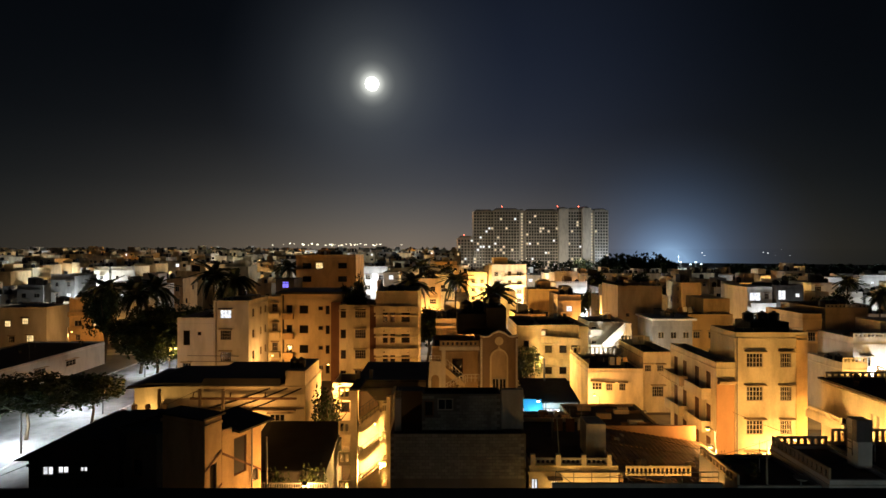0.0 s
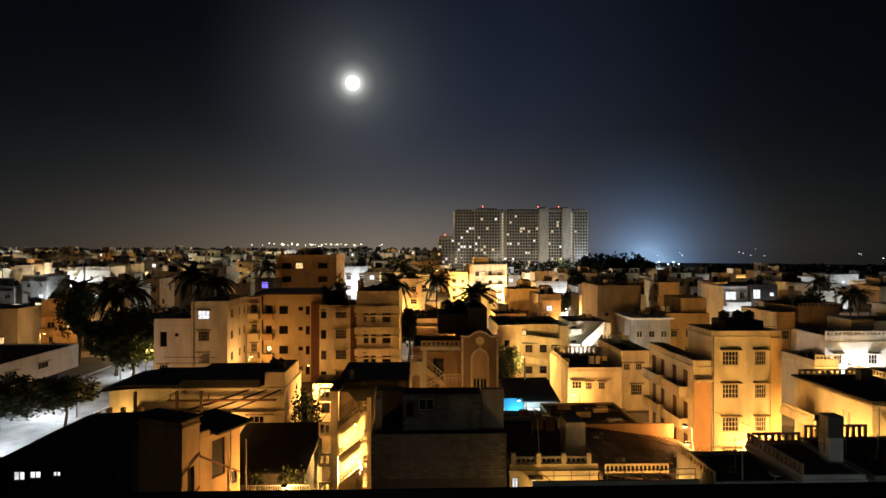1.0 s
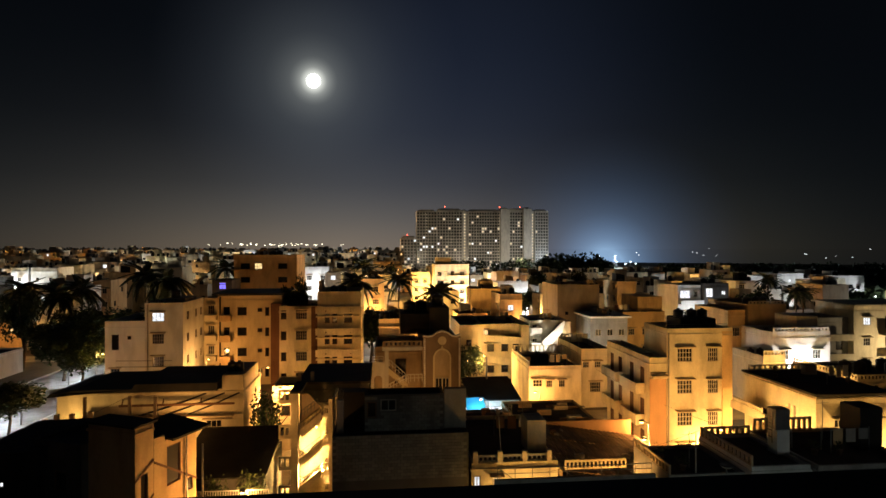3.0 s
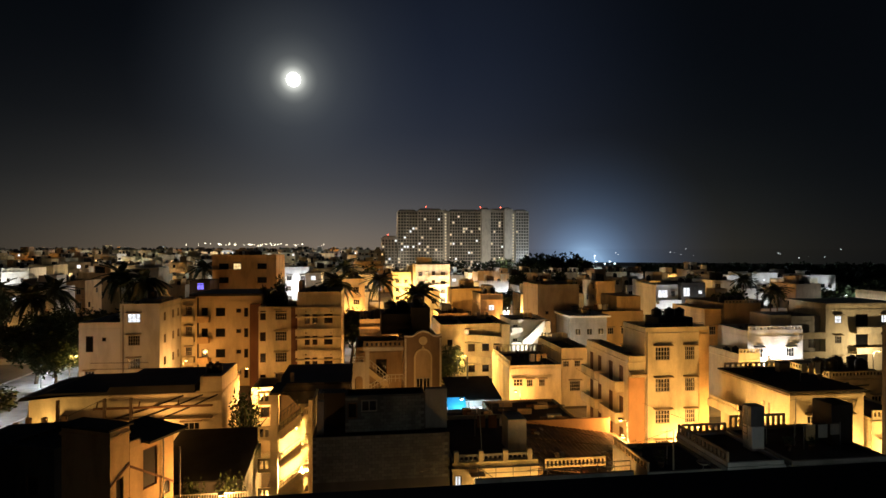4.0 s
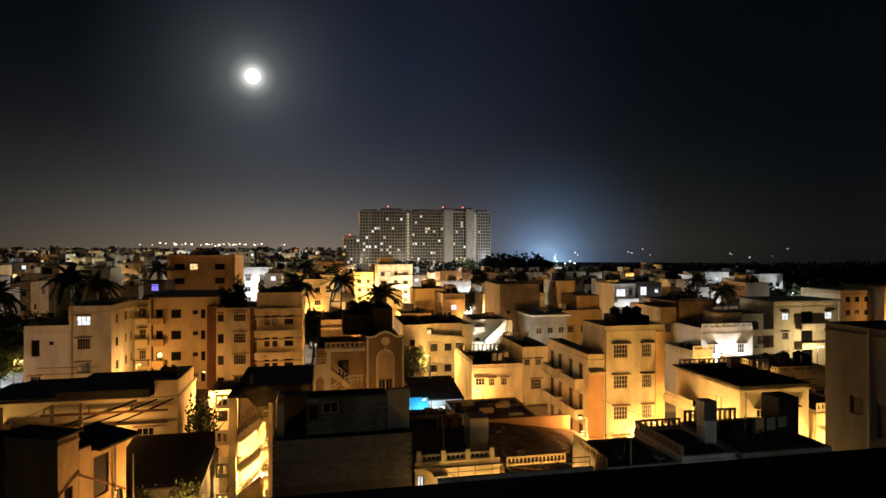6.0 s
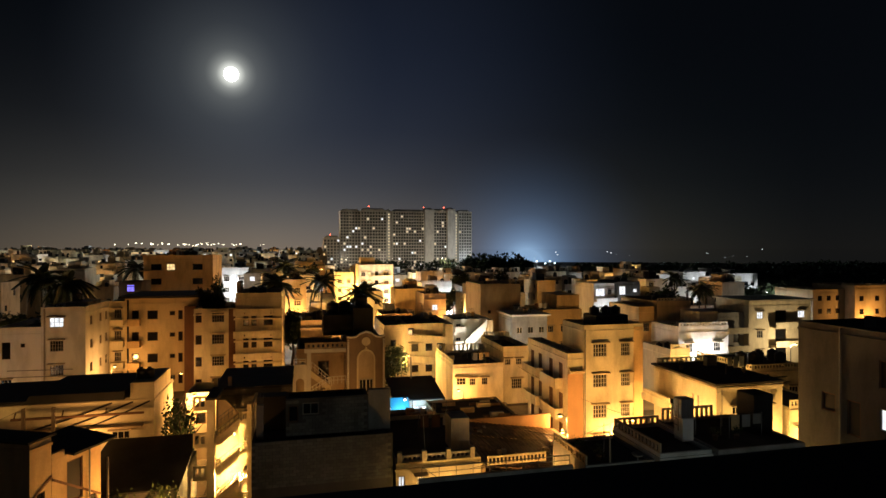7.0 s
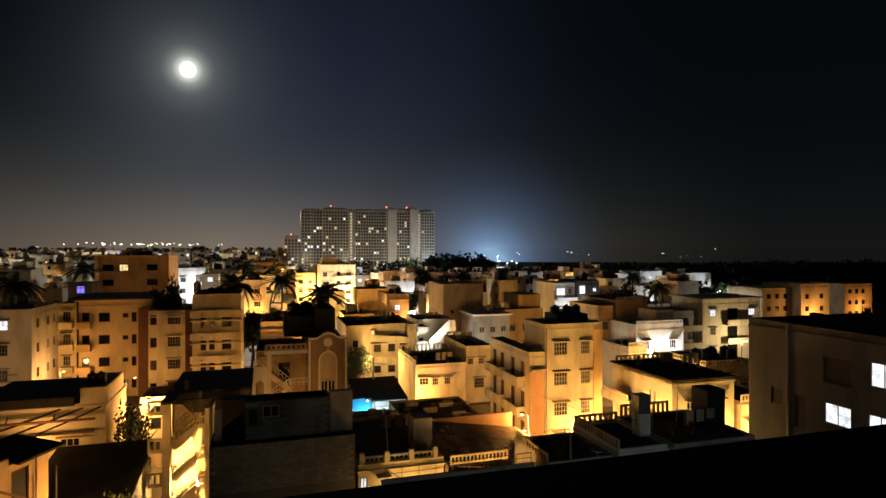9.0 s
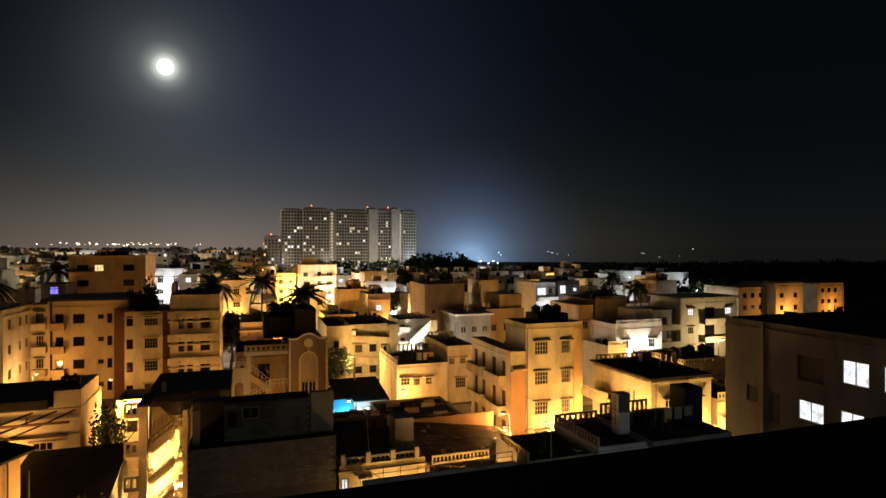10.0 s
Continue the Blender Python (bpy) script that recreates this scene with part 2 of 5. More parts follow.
# ---- houses ----
CACHE = {}
STYLES = {
    # name: (pane material, frame material, bars across, bars up, sunshade)
    "dark": (GLASS, FRAME, 2, 1, True),
    "grille": (GLASS, FRAME, 4, 2, True),
    # dark glass closes the opening and stands in for its shade
    "hole": (GLASS, WOOD, 0, 0, False),
    "door": (WOOD, BROWN, 1, 1, False),
    "plain": (GLASS, FRAME, 1, 0, False),
    "warm": (LIT_WARM, FRAME, 2, 1, True),
    "white": (LIT_WHITE, FRAME, 1, 0, False),
    "whiteshade": (LIT_WHITE, FRAME, 2, 1, True),
    # near-black pane: the dark inside of a window is painted on
    "black_pane": (DARK, BROWN, 0, 0, False),
    "blue": (LIT_BLUE, FRAME, 1, 1, False),
}


def window_meshes(w, h, style):
    key = (round(w, 2), round(h, 2), style)
    if key not in CACHE:
        pane, frame_mat, across, up, shade = STYLES[style]
        t = 0.07
        us = [-w / 2, -w / 2 + t]
        for i in range(across):
            x = -w / 2 + (i + 1) * w / (across + 1)
            us += [x - 0.025, x + 0.025]
        us += [w / 2 - t, w / 2]
        rows = [0, t]
        for i in range(up):
            z = (i + 1) * h / (up + 1)
            rows += [z - 0.02, z + 0.02]
        rows += [h - t, h]
        fr = Shape().lattice("x", 0.04, 0.08, us, rows, lambda i, k: i % 2 == 0 or k % 2 == 0)
        pn = Shape().box(-w / 2 + t, w / 2 - t, 0.085, 0.11, t, h - t)
        sh = None
        if shade:
            sh = Shape().prism([(-0.45, h + 0.10), (-0.45, h + 0.16), (0.0, h + 0.24), (0.0, h + 0.10)], "x", -w / 2 - 0.2, w / 2 + 0.2)
        CACHE[key] = (mesh_of("window_frame", fr.v, fr.f, frame_mat), mesh_of("pane", pn.v, pn.f, pane), mesh_of("sunshade", sh.v, sh.f, SHADE) if sh else None)
    return CACHE[key]


TURN_OF = {"f": 0, "l": -90, "r": 90}


def part_w(name, shape, material, parent, label="", smooth=False):
    """Like part(), with the shape in world coordinates."""
    o = parent.location
    moved = Shape()
    moved.v, moved.f = [(x - o.x, y - o.y, z - o.z) for x, y, z in shape.v], shape.f
    return part(name, moved, material, parent, label, smooth)


def balustrade(parent, axis, w, a, b, z, h=0.75, step=0.42, post=0.16, thick=0.12, material=None, name="balustrade"):
    """A pierced parapet of one piece along x or y."""
    n = max(1, int((b - a) / step))
    us = []
    for i in range(n):
        u = a + i * (b - a - post) / n
        us += [u, u + post]
    us += [b - post, b]
    return part_w(name, Shape().lattice(axis, w, thick, us, [z, z + 0.1, z + h - 0.14, z + h], lambda i, k: i % 2 == 0 or k != 1), material or CREAM, parent)


def stair(parent, axis, w0, w1, u0, z0, u1, z1, n, material, thick=0.22):
    """A straight flight from (u0, z0) up to (u1, z1)."""
    du, dz = (u1 - u0) / n, (z1 - z0) / n
    top = []
    for i in range(n):
        top += [(u0 + i * du, z0 + (i + 1) * dz), (u0 + (i + 1) * du, z0 + (i + 1) * dz)]
    line = [(u0, z0)] + top + [(u1, z1 - thick - dz), (u0 + du, z0 - thick + 0.05)]
    return part_w("stair_flight", Shape().prism(line, axis, w0, w1), material, parent)


def handrail(parent, points, material, rise=0.9, posts=5, r=0.025):
    part_w("handrail", Shape().tube([(x, y, z + rise) for x, y, z in points], [r] * len(points), 6), material, parent)
    part_w("lower_rail", Shape().tube([(x, y, z + rise * 0.5) for x, y, z in points], [r * 0.7] * len(points), 6), material, parent)
    (xa, ya, za), (xb, yb, zb) = points[0], points[-1]
    for i in range(posts + 1):
        k = i / posts
        x, y, z = xa + (xb - xa) * k, ya + (yb - ya) * k, za + (zb - za) * k
        part_w("post", Shape().tube([(x, y, z), (x, y, z + rise)], [r * 0.8] * 2, 6), material, parent)


def add_window(parent, face, u, z, w, h, style, box):
    x0, x1, y0, y1 = box
    fr, pn, sh = window_meshes(w, h, style)
    at = {"f": (u, y0, z), "l": (x0, u, z), "r": (x1, u, z)}[face]
    win = new("door" if style == "door" else "window", fr)
    win.parent = parent
    win.location, win.rotation_euler = at, (0, 0, radians(TURN_OF[face]))
    for name, me in (("pane", pn), ("sunshade", sh)):
        if me:
            ob = new(name, me)
            ob.parent = win
    if style in ("warm", "white", "whiteshade", "blue"):
        tagged(win, "window lit from inside")
    return win


def facade(shape, face, a, b, z0, z1, box, holes, depth=0.16):
    """One wall face from u = a to b with real openings in it; the reveals are closed behind the panes."""
    x0, x1, y0, y1 = box
    put = {"f": lambda u, z, d: (u, y0 + d, z), "l": lambda u, z, d: (x0 + d, u, z), "r": lambda u, z, d: (x1 - d, u, z)}[face]
    flip = face == "l"

    def quad(p):
        shape.add(p if not flip else p[::-1], [(0, 1, 2, 3)])

    us = sorted({a, b, *(h[0] - h[2] / 2 for h in holes), *(h[0] + h[2] / 2 for h in holes)})
    zs = sorted({z0, z1, *(h[1] for h in holes), *(h[1] + h[3] for h in holes)})
    us, zs = [u for u in us if a <= u <= b], [z for z in zs if z0 <= z <= z1]
    for i in range(len(us) - 1):
        for k in range(len(zs) - 1):
            cu, cz = (us[i] + us[i + 1]) / 2, (zs[k] + zs[k + 1]) / 2
            if not any(abs(cu - h[0]) < h[2] / 2 and h[1] < cz < h[1] + h[3] for h in holes):
                quad([put(us[i], zs[k], 0), put(us[i + 1], zs[k], 0), put(us[i + 1], zs[k + 1], 0), put(us[i], zs[k + 1], 0)])
    for u, z, w, h, *_ in holes:
        p = [(u - w / 2, z), (u + w / 2, z), (u + w / 2, z + h), (u - w / 2, z + h)]
        for i in range(4):
            (ua, za), (ub, zb) = p[i], p[(i + 1) % 4]
            quad([put(ua, za, 0), put(ua, za, depth), put(ub, zb, depth), put(ub, zb, 0)])
        quad([put(*q, depth) for q in p])


def house(label, x0, x1, y0, y1, top, paint, wins=(), parapet=0.7, roof=None, category="house", group="", base=0.0, name="house", ledge=True, zoff=0.0):
    """A flat-roofed masonry house. wins: (face, u, z, w, h, style), u along x for the front and along y for the sides, z from the ground."""
    cx, cy = (x0 + x1) / 2, (y0 + y1) / 2
    h = thing(name, cx, cy, base, label, category, group)
    bx = (x0 - cx, x1 - cx, y0 - cy, y1 - cy)
    a0, a1, b0, b1 = bx
    H = top - base
    s = Shape()
    local = [(f, u - (cx if f == "f" else cy), z - base, w, hh, st) for f, u, z, w, hh, st in wins]
    for face, (p, q) in (("f", (a0, a1)), ("l", (b0, b1)), ("r", (b0, b1))):
        facade(s, face, p, q, 0, H, bx, [(u, z, w, hh) for f, u, z, w, hh, st in local if f == face])
    s.add([(a1, b1, 0), (a0, b1, 0), (a0, b1, H), (a1, b1, H)], [(0, 1, 2, 3)])
    t = 0.16
    outer = [(a0, b0), (a1, b0), (a1, b1), (a0, b1)]
    inner = [(a0 + t, b0 + t), (a1 - t, b0 + t), (a1 - t, b1 - t), (a0 + t, b1 - t)]
    for i in range(4):
        k = (i + 1) % 4
        s.add([(*outer[i], H), (*outer[k], H), (*inner[k], H), (*inner[i], H)], [(0, 1, 2, 3)])
        s.add([(*inner[i], H), (*inner[k], H), (*inner[k], H - parapet), (*inner[i], H - parapet)], [(0, 1, 2, 3)])
    part("wall", s, paint, h)
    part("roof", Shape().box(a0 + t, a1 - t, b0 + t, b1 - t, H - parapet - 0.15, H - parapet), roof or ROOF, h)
    if ledge:
        c = Shape()
        for e0, e1, g0, g1 in ((a0 - 0.08, a1 + 0.08, b0 - 0.08, b0 - 0.003), (a0 - 0.08, a0 - 0.003, b0, b1), (a1 + 0.003, a1 + 0.08, b0, b1)):
            c.box(e0, e1, g0, g1, H - parapet - 0.2, H - parapet - 0.05)
        part("cornice", c, paint, h)
    for f, u, z, w, hh, st in local:
        add_window(h, f, u, z, w, hh, st, bx)
    return h


def turned(h, px, py, degrees):
    """Turns a whole house about the upright line through (px, py)."""
    a = radians(degrees)
    dx, dy = h.location.x - px, h.location.y - py
    h.location = (px + dx * math.cos(a) - dy * math.sin(a), py + dx * math.sin(a) + dy * math.cos(a), h.location.z)
    h.rotation_euler = (0, 0, a)


def grid(face, us, zs, w, h, style):
    return [(face, u, z, w, h, style) for z in zs for u in us]


def water_tank(x, y, z, r=0.55, h=1.1, label="black plastic water tank on a flat roof"):
    t = thing("water_tank", x, y, z, label, "water tank", "rooftop water tanks")
    key = ("tank", r, h)
    if key not in CACHE:
        b = Shape().lathe(0, 0, [(r * 0.97, 0), (r, 0.05), (r, h * 0.24), (r * 0.95, h * 0.27), (r, h * 0.3), (r, h * 0.54), (r * 0.95, h * 0.57), (r, h * 0.6), (r, h * 0.8), (r * 0.8, h * 0.93), (r * 0.35, h)])
        c = Shape().lathe(0, 0, [(r * 0.34, h), (r * 0.36, h + 0.1), (r * 0.1, h + 0.13)], 10)
        CACHE[key] = (mesh_of("body", b.v, b.f, TANK, True), mesh_of("lid", c.v, c.f, TANK))
    part("body", CACHE[key][0], TANK, t)
    part("lid", CACHE[key][1], TANK, t)
    return t


def street_lamp(x, y, h, power, colour=SODIUM, arm=(1.2, 0), size=0.25, bulb=None, z=0.0, shaded=False):
    """A pole with an arm, a head with a glowing glass, and its light."""
    t = thing("street_lamp", x, y, z, "grey steel street lamp burning beside a lane", "street lamp", "street lamps")
    ax, ay = arm
    key = ("lamp", round(h, 1), ax, ay, bulb or LAMP_SODIUM)
    if key not in CACHE:
        p = Shape().tube([(0, 0, 0), (0, 0, h * 0.5), (0, 0, h)], [0.09, 0.07, 0.05])
        a = Shape().tube([(0, 0, h - 0.1), (ax * 0.5, ay * 0.5, h + 0.15), (ax, ay, h + 0.2)], [0.035, 0.03, 0.03], 6)
        d = Shape().box(ax - 0.18, ax + 0.18, ay - 0.18, ay + 0.18, h + 0.16, h + 0.3, 0.05)
        g = Shape().lathe(ax, ay, [(0.05, h + 0.02), (0.14, h + 0.06), (0.15, h + 0.155)], 10)
        CACHE[key] = [mesh_of(n, q.v, q.f, m) for n, q, m in (("pole", p, STEEL), ("arm", a, STEEL), ("head", d, STEEL), ("glass", g, bulb or LAMP_SODIUM))]
    part("pole", CACHE[key][0], STEEL, t)
    part("arm", CACHE[key][1], STEEL, t)
    head = part("head", CACHE[key][2], STEEL, t)
    part("glass", CACHE[key][3], STEEL, head, "glowing lamp glass")
    lamp = bpy.data.lights.new("street_light", "SPOT" if shaded else "POINT")
    if shaded:
        lamp.spot_size, lamp.spot_blend = radians(152), 0.25
    lamp.energy, lamp.color, lamp.shadow_soft_size = power, colour, size
    ob = new("street_light", lamp)
    ob.location = (x + ax, y + ay, z + h - 0.35)
    return t


# ---- ground, roads, moon ----
solid("ground", Shape().box(-4500, 4500, -600, 4500, -0.6, 0), EARTH, "dry dark ground under the whole town", "ground", "structure")
solid("road", Shape().box(-53, -40, 20, 330, 0.004, 0.03), ASPHALT, "wide asphalt road under white street lamps", "road", "structure")
solid("yard", Shape().box(186, 262, 490, 640, 0.004, 0.03), PAVING, "pale flood-lit yard behind the trees", "yard", "structure")
solid("kerb", Shape().box(-53.35, -53.0, 20, 330, 0.0, 0.16, 0.02), GREY, "raised concrete kerb along the road", "kerb", "structure")
solid("kerb", Shape().box(-40, -39.65, 20, 330, 0.0, 0.16, 0.02), GREY, "raised concrete kerb along the road", "kerb", "structure")
for x0, x1, y0, y1 in [(-39, 90, 63.5, 69), (-39, 120, 103, 108), (-11.5, -8.3, 47.5, 63), (12, 14, 69.5, 100), (5, 11, 109, 260), (-90, -54, 108, 114), (22, 23.6, 20, 63)]:
    solid("lane", Shape().box(x0, x1, y0, y1, 0.004, 0.025), PAVING, "narrow paved lane between the houses", "lane", "structure")
solid("pavement", Shape().box(-39.64, -33.2, 40, 79, 0.0, 0.15, 0.02), ASPHALT, "pale paved forecourt beside the road", "pavement", "structure")
moon = solid("moon", Shape().lathe(0, 0, [(37 * math.sin(math.pi * i / 16) + 0.01, -37 * math.cos(math.pi * i / 16)) for i in range(17)], 28), MOON, "full bright white moon in a dark sky", "moon", smooth=True)
moon.location = Vector((0, 0, EYE)) + MOON_DIR * 3200

# emitting strip that paints haze over the hard edge of the ground
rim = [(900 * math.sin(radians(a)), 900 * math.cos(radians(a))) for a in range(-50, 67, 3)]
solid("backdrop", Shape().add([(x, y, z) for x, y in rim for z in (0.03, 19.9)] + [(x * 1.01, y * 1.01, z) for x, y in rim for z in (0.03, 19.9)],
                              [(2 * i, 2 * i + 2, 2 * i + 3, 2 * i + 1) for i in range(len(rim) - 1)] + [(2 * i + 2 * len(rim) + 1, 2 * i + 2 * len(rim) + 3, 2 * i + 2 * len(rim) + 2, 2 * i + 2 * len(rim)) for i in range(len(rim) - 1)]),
      HAZE, "glowing strip of painted haze under the skyline", "backdrop", "structure")
TAKEN = []


def claim(x0, x1, y0, y1):
    TAKEN.append((x0, x1, y0, y1))


def zs(first, step, n):
    return [first + step * i for i in range(n)]


# ---- the roof terrace that the camera stands on ----
terrace = thing("own_building", 0, -4, 0, "dark masonry building with a roof terrace", "building", kind="structure")
part_w("wall", Shape().box(-22, 26, -14, 1.42, 0, 18.3), GREY, terrace)
part_w("roof_floor", Shape().box(-22, 26, -14, 1.09, 18.3, 18.45), ROOF, terrace)
# near-black parapet: its lack of light is put into the colour
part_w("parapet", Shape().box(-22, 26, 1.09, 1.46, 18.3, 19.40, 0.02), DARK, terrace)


# ---- main houses ----
def yellow_house():
    h = house("yellow plastered four-storey house with grilled windows", 26.3, 32.75, 51.6, 56.4, 12.5, CREAM,
              grid("f", [28.05], zs(3.3, 3.02, 3), 1.5, 1.3, "grille") + grid("f", [30.85], zs(3.3, 3.02, 3), 1.05, 1.3, "grille") + [("f", 28.05, 0.5, 1.5, 1.2, "grille")], parapet=0.45)
    part_w("pilaster", Shape().box(31.75, 32.75, 51.52, 51.597, 0, 12.2), OCHRE, h, "darker painted corner strip")
    part_w("roof_room", Shape().box(28.6, 32.2, 53.4, 56.2, 12.05, 13.2, 0.05), DARK, h)
    part_w("drain_pipe", Shape().tube([(26.42, 51.5, 0), (26.42, 51.5, 12.1)], [0.05, 0.05], 6), STEEL, h)
    handrail(h, [(26.5, 52.2, 12.45), (32.6, 52.2, 12.45)], STEEL, 0.35, 7)
    for x in (29.2, 30.6, 31.7):
        water_tank(x, 55, 13.2, 0.5, 0.75)
    w = house("yellow house wing with balconies along its side", 24.6, 26.28, 51.65, 62, 9.8, CREAM,
              grid("l", [53.2, 55.6, 58.4, 60.6], zs(0.6, 3.0, 3), 0.95, 2.05, "door") + grid("f", [25.5], zs(1.4, 3.0, 2), 1.0, 1.9, "hole"), parapet=0.5)
    part_w("front_panel", Shape().box(24.62, 26.2, 51.55, 51.647, 0, 8.0), ORANGE, w, "orange painted stair panel")
    for i in range(3):
        z = 0.2 + 3.0 * i
        for a, b in ((52.6, 56.4), (57.6, 61.4)):
            part_w("balcony", Shape().box(23.72, 24.597, a, b, z, z + 0.16).box(23.7, 23.82, a, b, z + 0.163, z + 1.0, 0.03).box(23.83, 24.59, a, a + 0.1, z + 0.163, z + 1.0).box(23.83, 24.59, b - 0.1, b, z + 0.163, z + 1.0), CREAM, w)
    stair(w, "x", 24.64, 26.2, 51.0, 8.0, 54.5, 9.7, 9, TAN)


def apartments():
    h = house("cream apartment block with long balconies", -9.6, -3.55, 82, 92, 14.0, CREAM,
              grid("f", [-8.25, -7.2], zs(0.55, 3.0, 4), 0.7, 1.8, "hole") + grid("f", [-5.35], zs(0.55, 3.0, 4), 1.2, 1.7, "hole") + grid("r", [84, 88], zs(1.0, 3.0, 4), 1.0, 1.2, "plain"))
    for i in range(1, 5):
        z = 3.0 * i - 1.0
        part_w("balcony_slab", Shape().box(-9.75, -3.4, 80.9, 81.997, z, z + 0.14), CREAM, h)
        us = [-9.75, -8.75, -8.6, -8.4, -8.25, -5.0, -4.85, -4.65, -4.5, -3.4]
        part_w("balcony_front", Shape().lattice("x", 80.9, 0.12, us, [z + 0.143, z + 0.25, z + 0.75, z + 0.95], lambda i, k: not (k == 1 and i in (1, 3, 5, 7))), CREAM, h)
        if i < 4:
            part_w("sunshade", Shape().box(-9.75, -3.4, 81.3, 81.997, z + 2.45, z + 2.6), CREAM, h)
    part_w("stair_tower", Shape().box(-9.746, -9.2, 84.5, 88, 14.003, 15.4, 0.05), TAN, h)
    for x in (-7.6, -6.4):
        water_tank(x, 86, 13.3, 0.6, 1.3)
    h = house("pale yellow block with shuttered windows", -15.2, -9.75, 84, 94, 11.8, CREAM,
              grid("f", [-14.6], zs(0.9, 3.0, 4), 0.8, 1.3, "hole") + grid("f", [-12.1], zs(0.9, 3.0, 4), 1.6, 1.35, "grille"))
    part_w("brown_strip", Shape().box(-10.7, -9.76, 83.9, 83.997, 0, 11.7), BROWN, h)
    part_w("brown_strip", Shape().box(-16.8, -15.25, 86.0, 86.9, 0, 12.0), BROWN, h)
    h = house("mottled yellow apartment block with open dark windows", -24.6, -15.3, 87, 97, 13.2, TANNED,
              grid("f", [-21.1], zs(1.2, 3.0, 4), 1.35, 1.25, "hole") + grid("f", [-18.55], zs(1.7, 3.0, 4), 0.7, 0.6, "hole") + grid("f", [-17.5], zs(1.1, 3.0, 4), 0.6, 1.3, "hole") + grid("f", [-23.3], zs(1.0, 3.0, 4), 0.9, 1.5, "hole"))
    part_w("drain_pipe", Shape().tube([(-24.2, 86.85, 0), (-24.2, 86.85, 13)], [0.12, 0.12], 6), DARK, h)
    for i in range(4):
        part_w("balcony", Shape().box(-24.1, -22.6, 86.2, 86.997, 3.0 * i + 0.4, 3.0 * i + 1.35, 0.04), OCHRE, h)
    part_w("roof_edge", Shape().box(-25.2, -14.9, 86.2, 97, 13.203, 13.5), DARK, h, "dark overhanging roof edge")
    h = house("tall white house with a lamplit side wall", -32.0, -27.1, 80, 89, 12.8, WHITE,
              grid("f", [-30.3], zs(1.3, 3.0, 3), 1.5, 1.35, "grille") + grid("r", [82.0, 85.4, 87.6], zs(1.3, 3.0, 4), 0.9, 1.2, "plain") + [("f", -30.3, 10.3, 1.6, 1.2, "whiteshade")])
    part_w("roof_room", Shape().box(-30.2, -27.6, 82.5, 87, 12.1, 13.2, 0.05), GREY, h)
    water_tank(-29.4, 84, 13.2, 0.6, 1.1)
    for z in (2.4, 3.2):
        part_w("pipe", Shape().tube([(-35.5, 79.7, z + 2), (-28.4, 79.7, z + 1.9)], [0.05, 0.05], 6), STEEL, h)
    part_w("drain_pipe", Shape().tube([(-31.6, 79.86, 0), (-31.6, 79.86, 12.6)], [0.09, 0.09], 6), FRAME, h)
    r = house("yellow plastered rear wing beside the white house", -27.0, -24.68, 88.4, 97, 12.7, CREAM, grid("f", [-25.9], zs(1.3, 3.0, 4), 0.9, 1.3, "dark"))
    for i in range(1, 4):
        part_w("balcony", Shape().box(-26.6, -25.0, 87.5, 88.39, 3.0 * i + 0.4, 3.0 * i + 1.25, 0.04), CREAM, r)
    house("low white house with a doorway onto its roof", -37.5, -32.1, 81, 92, 10.3, WHITE, [("f", -36.2, 6.4, 0.95, 2.1, "hole"), ("f", -34.4, 7.8, 0.5, 0.5, "hole"), ("f", -36.2, 2.6, 1.2, 1.3, "dark")])


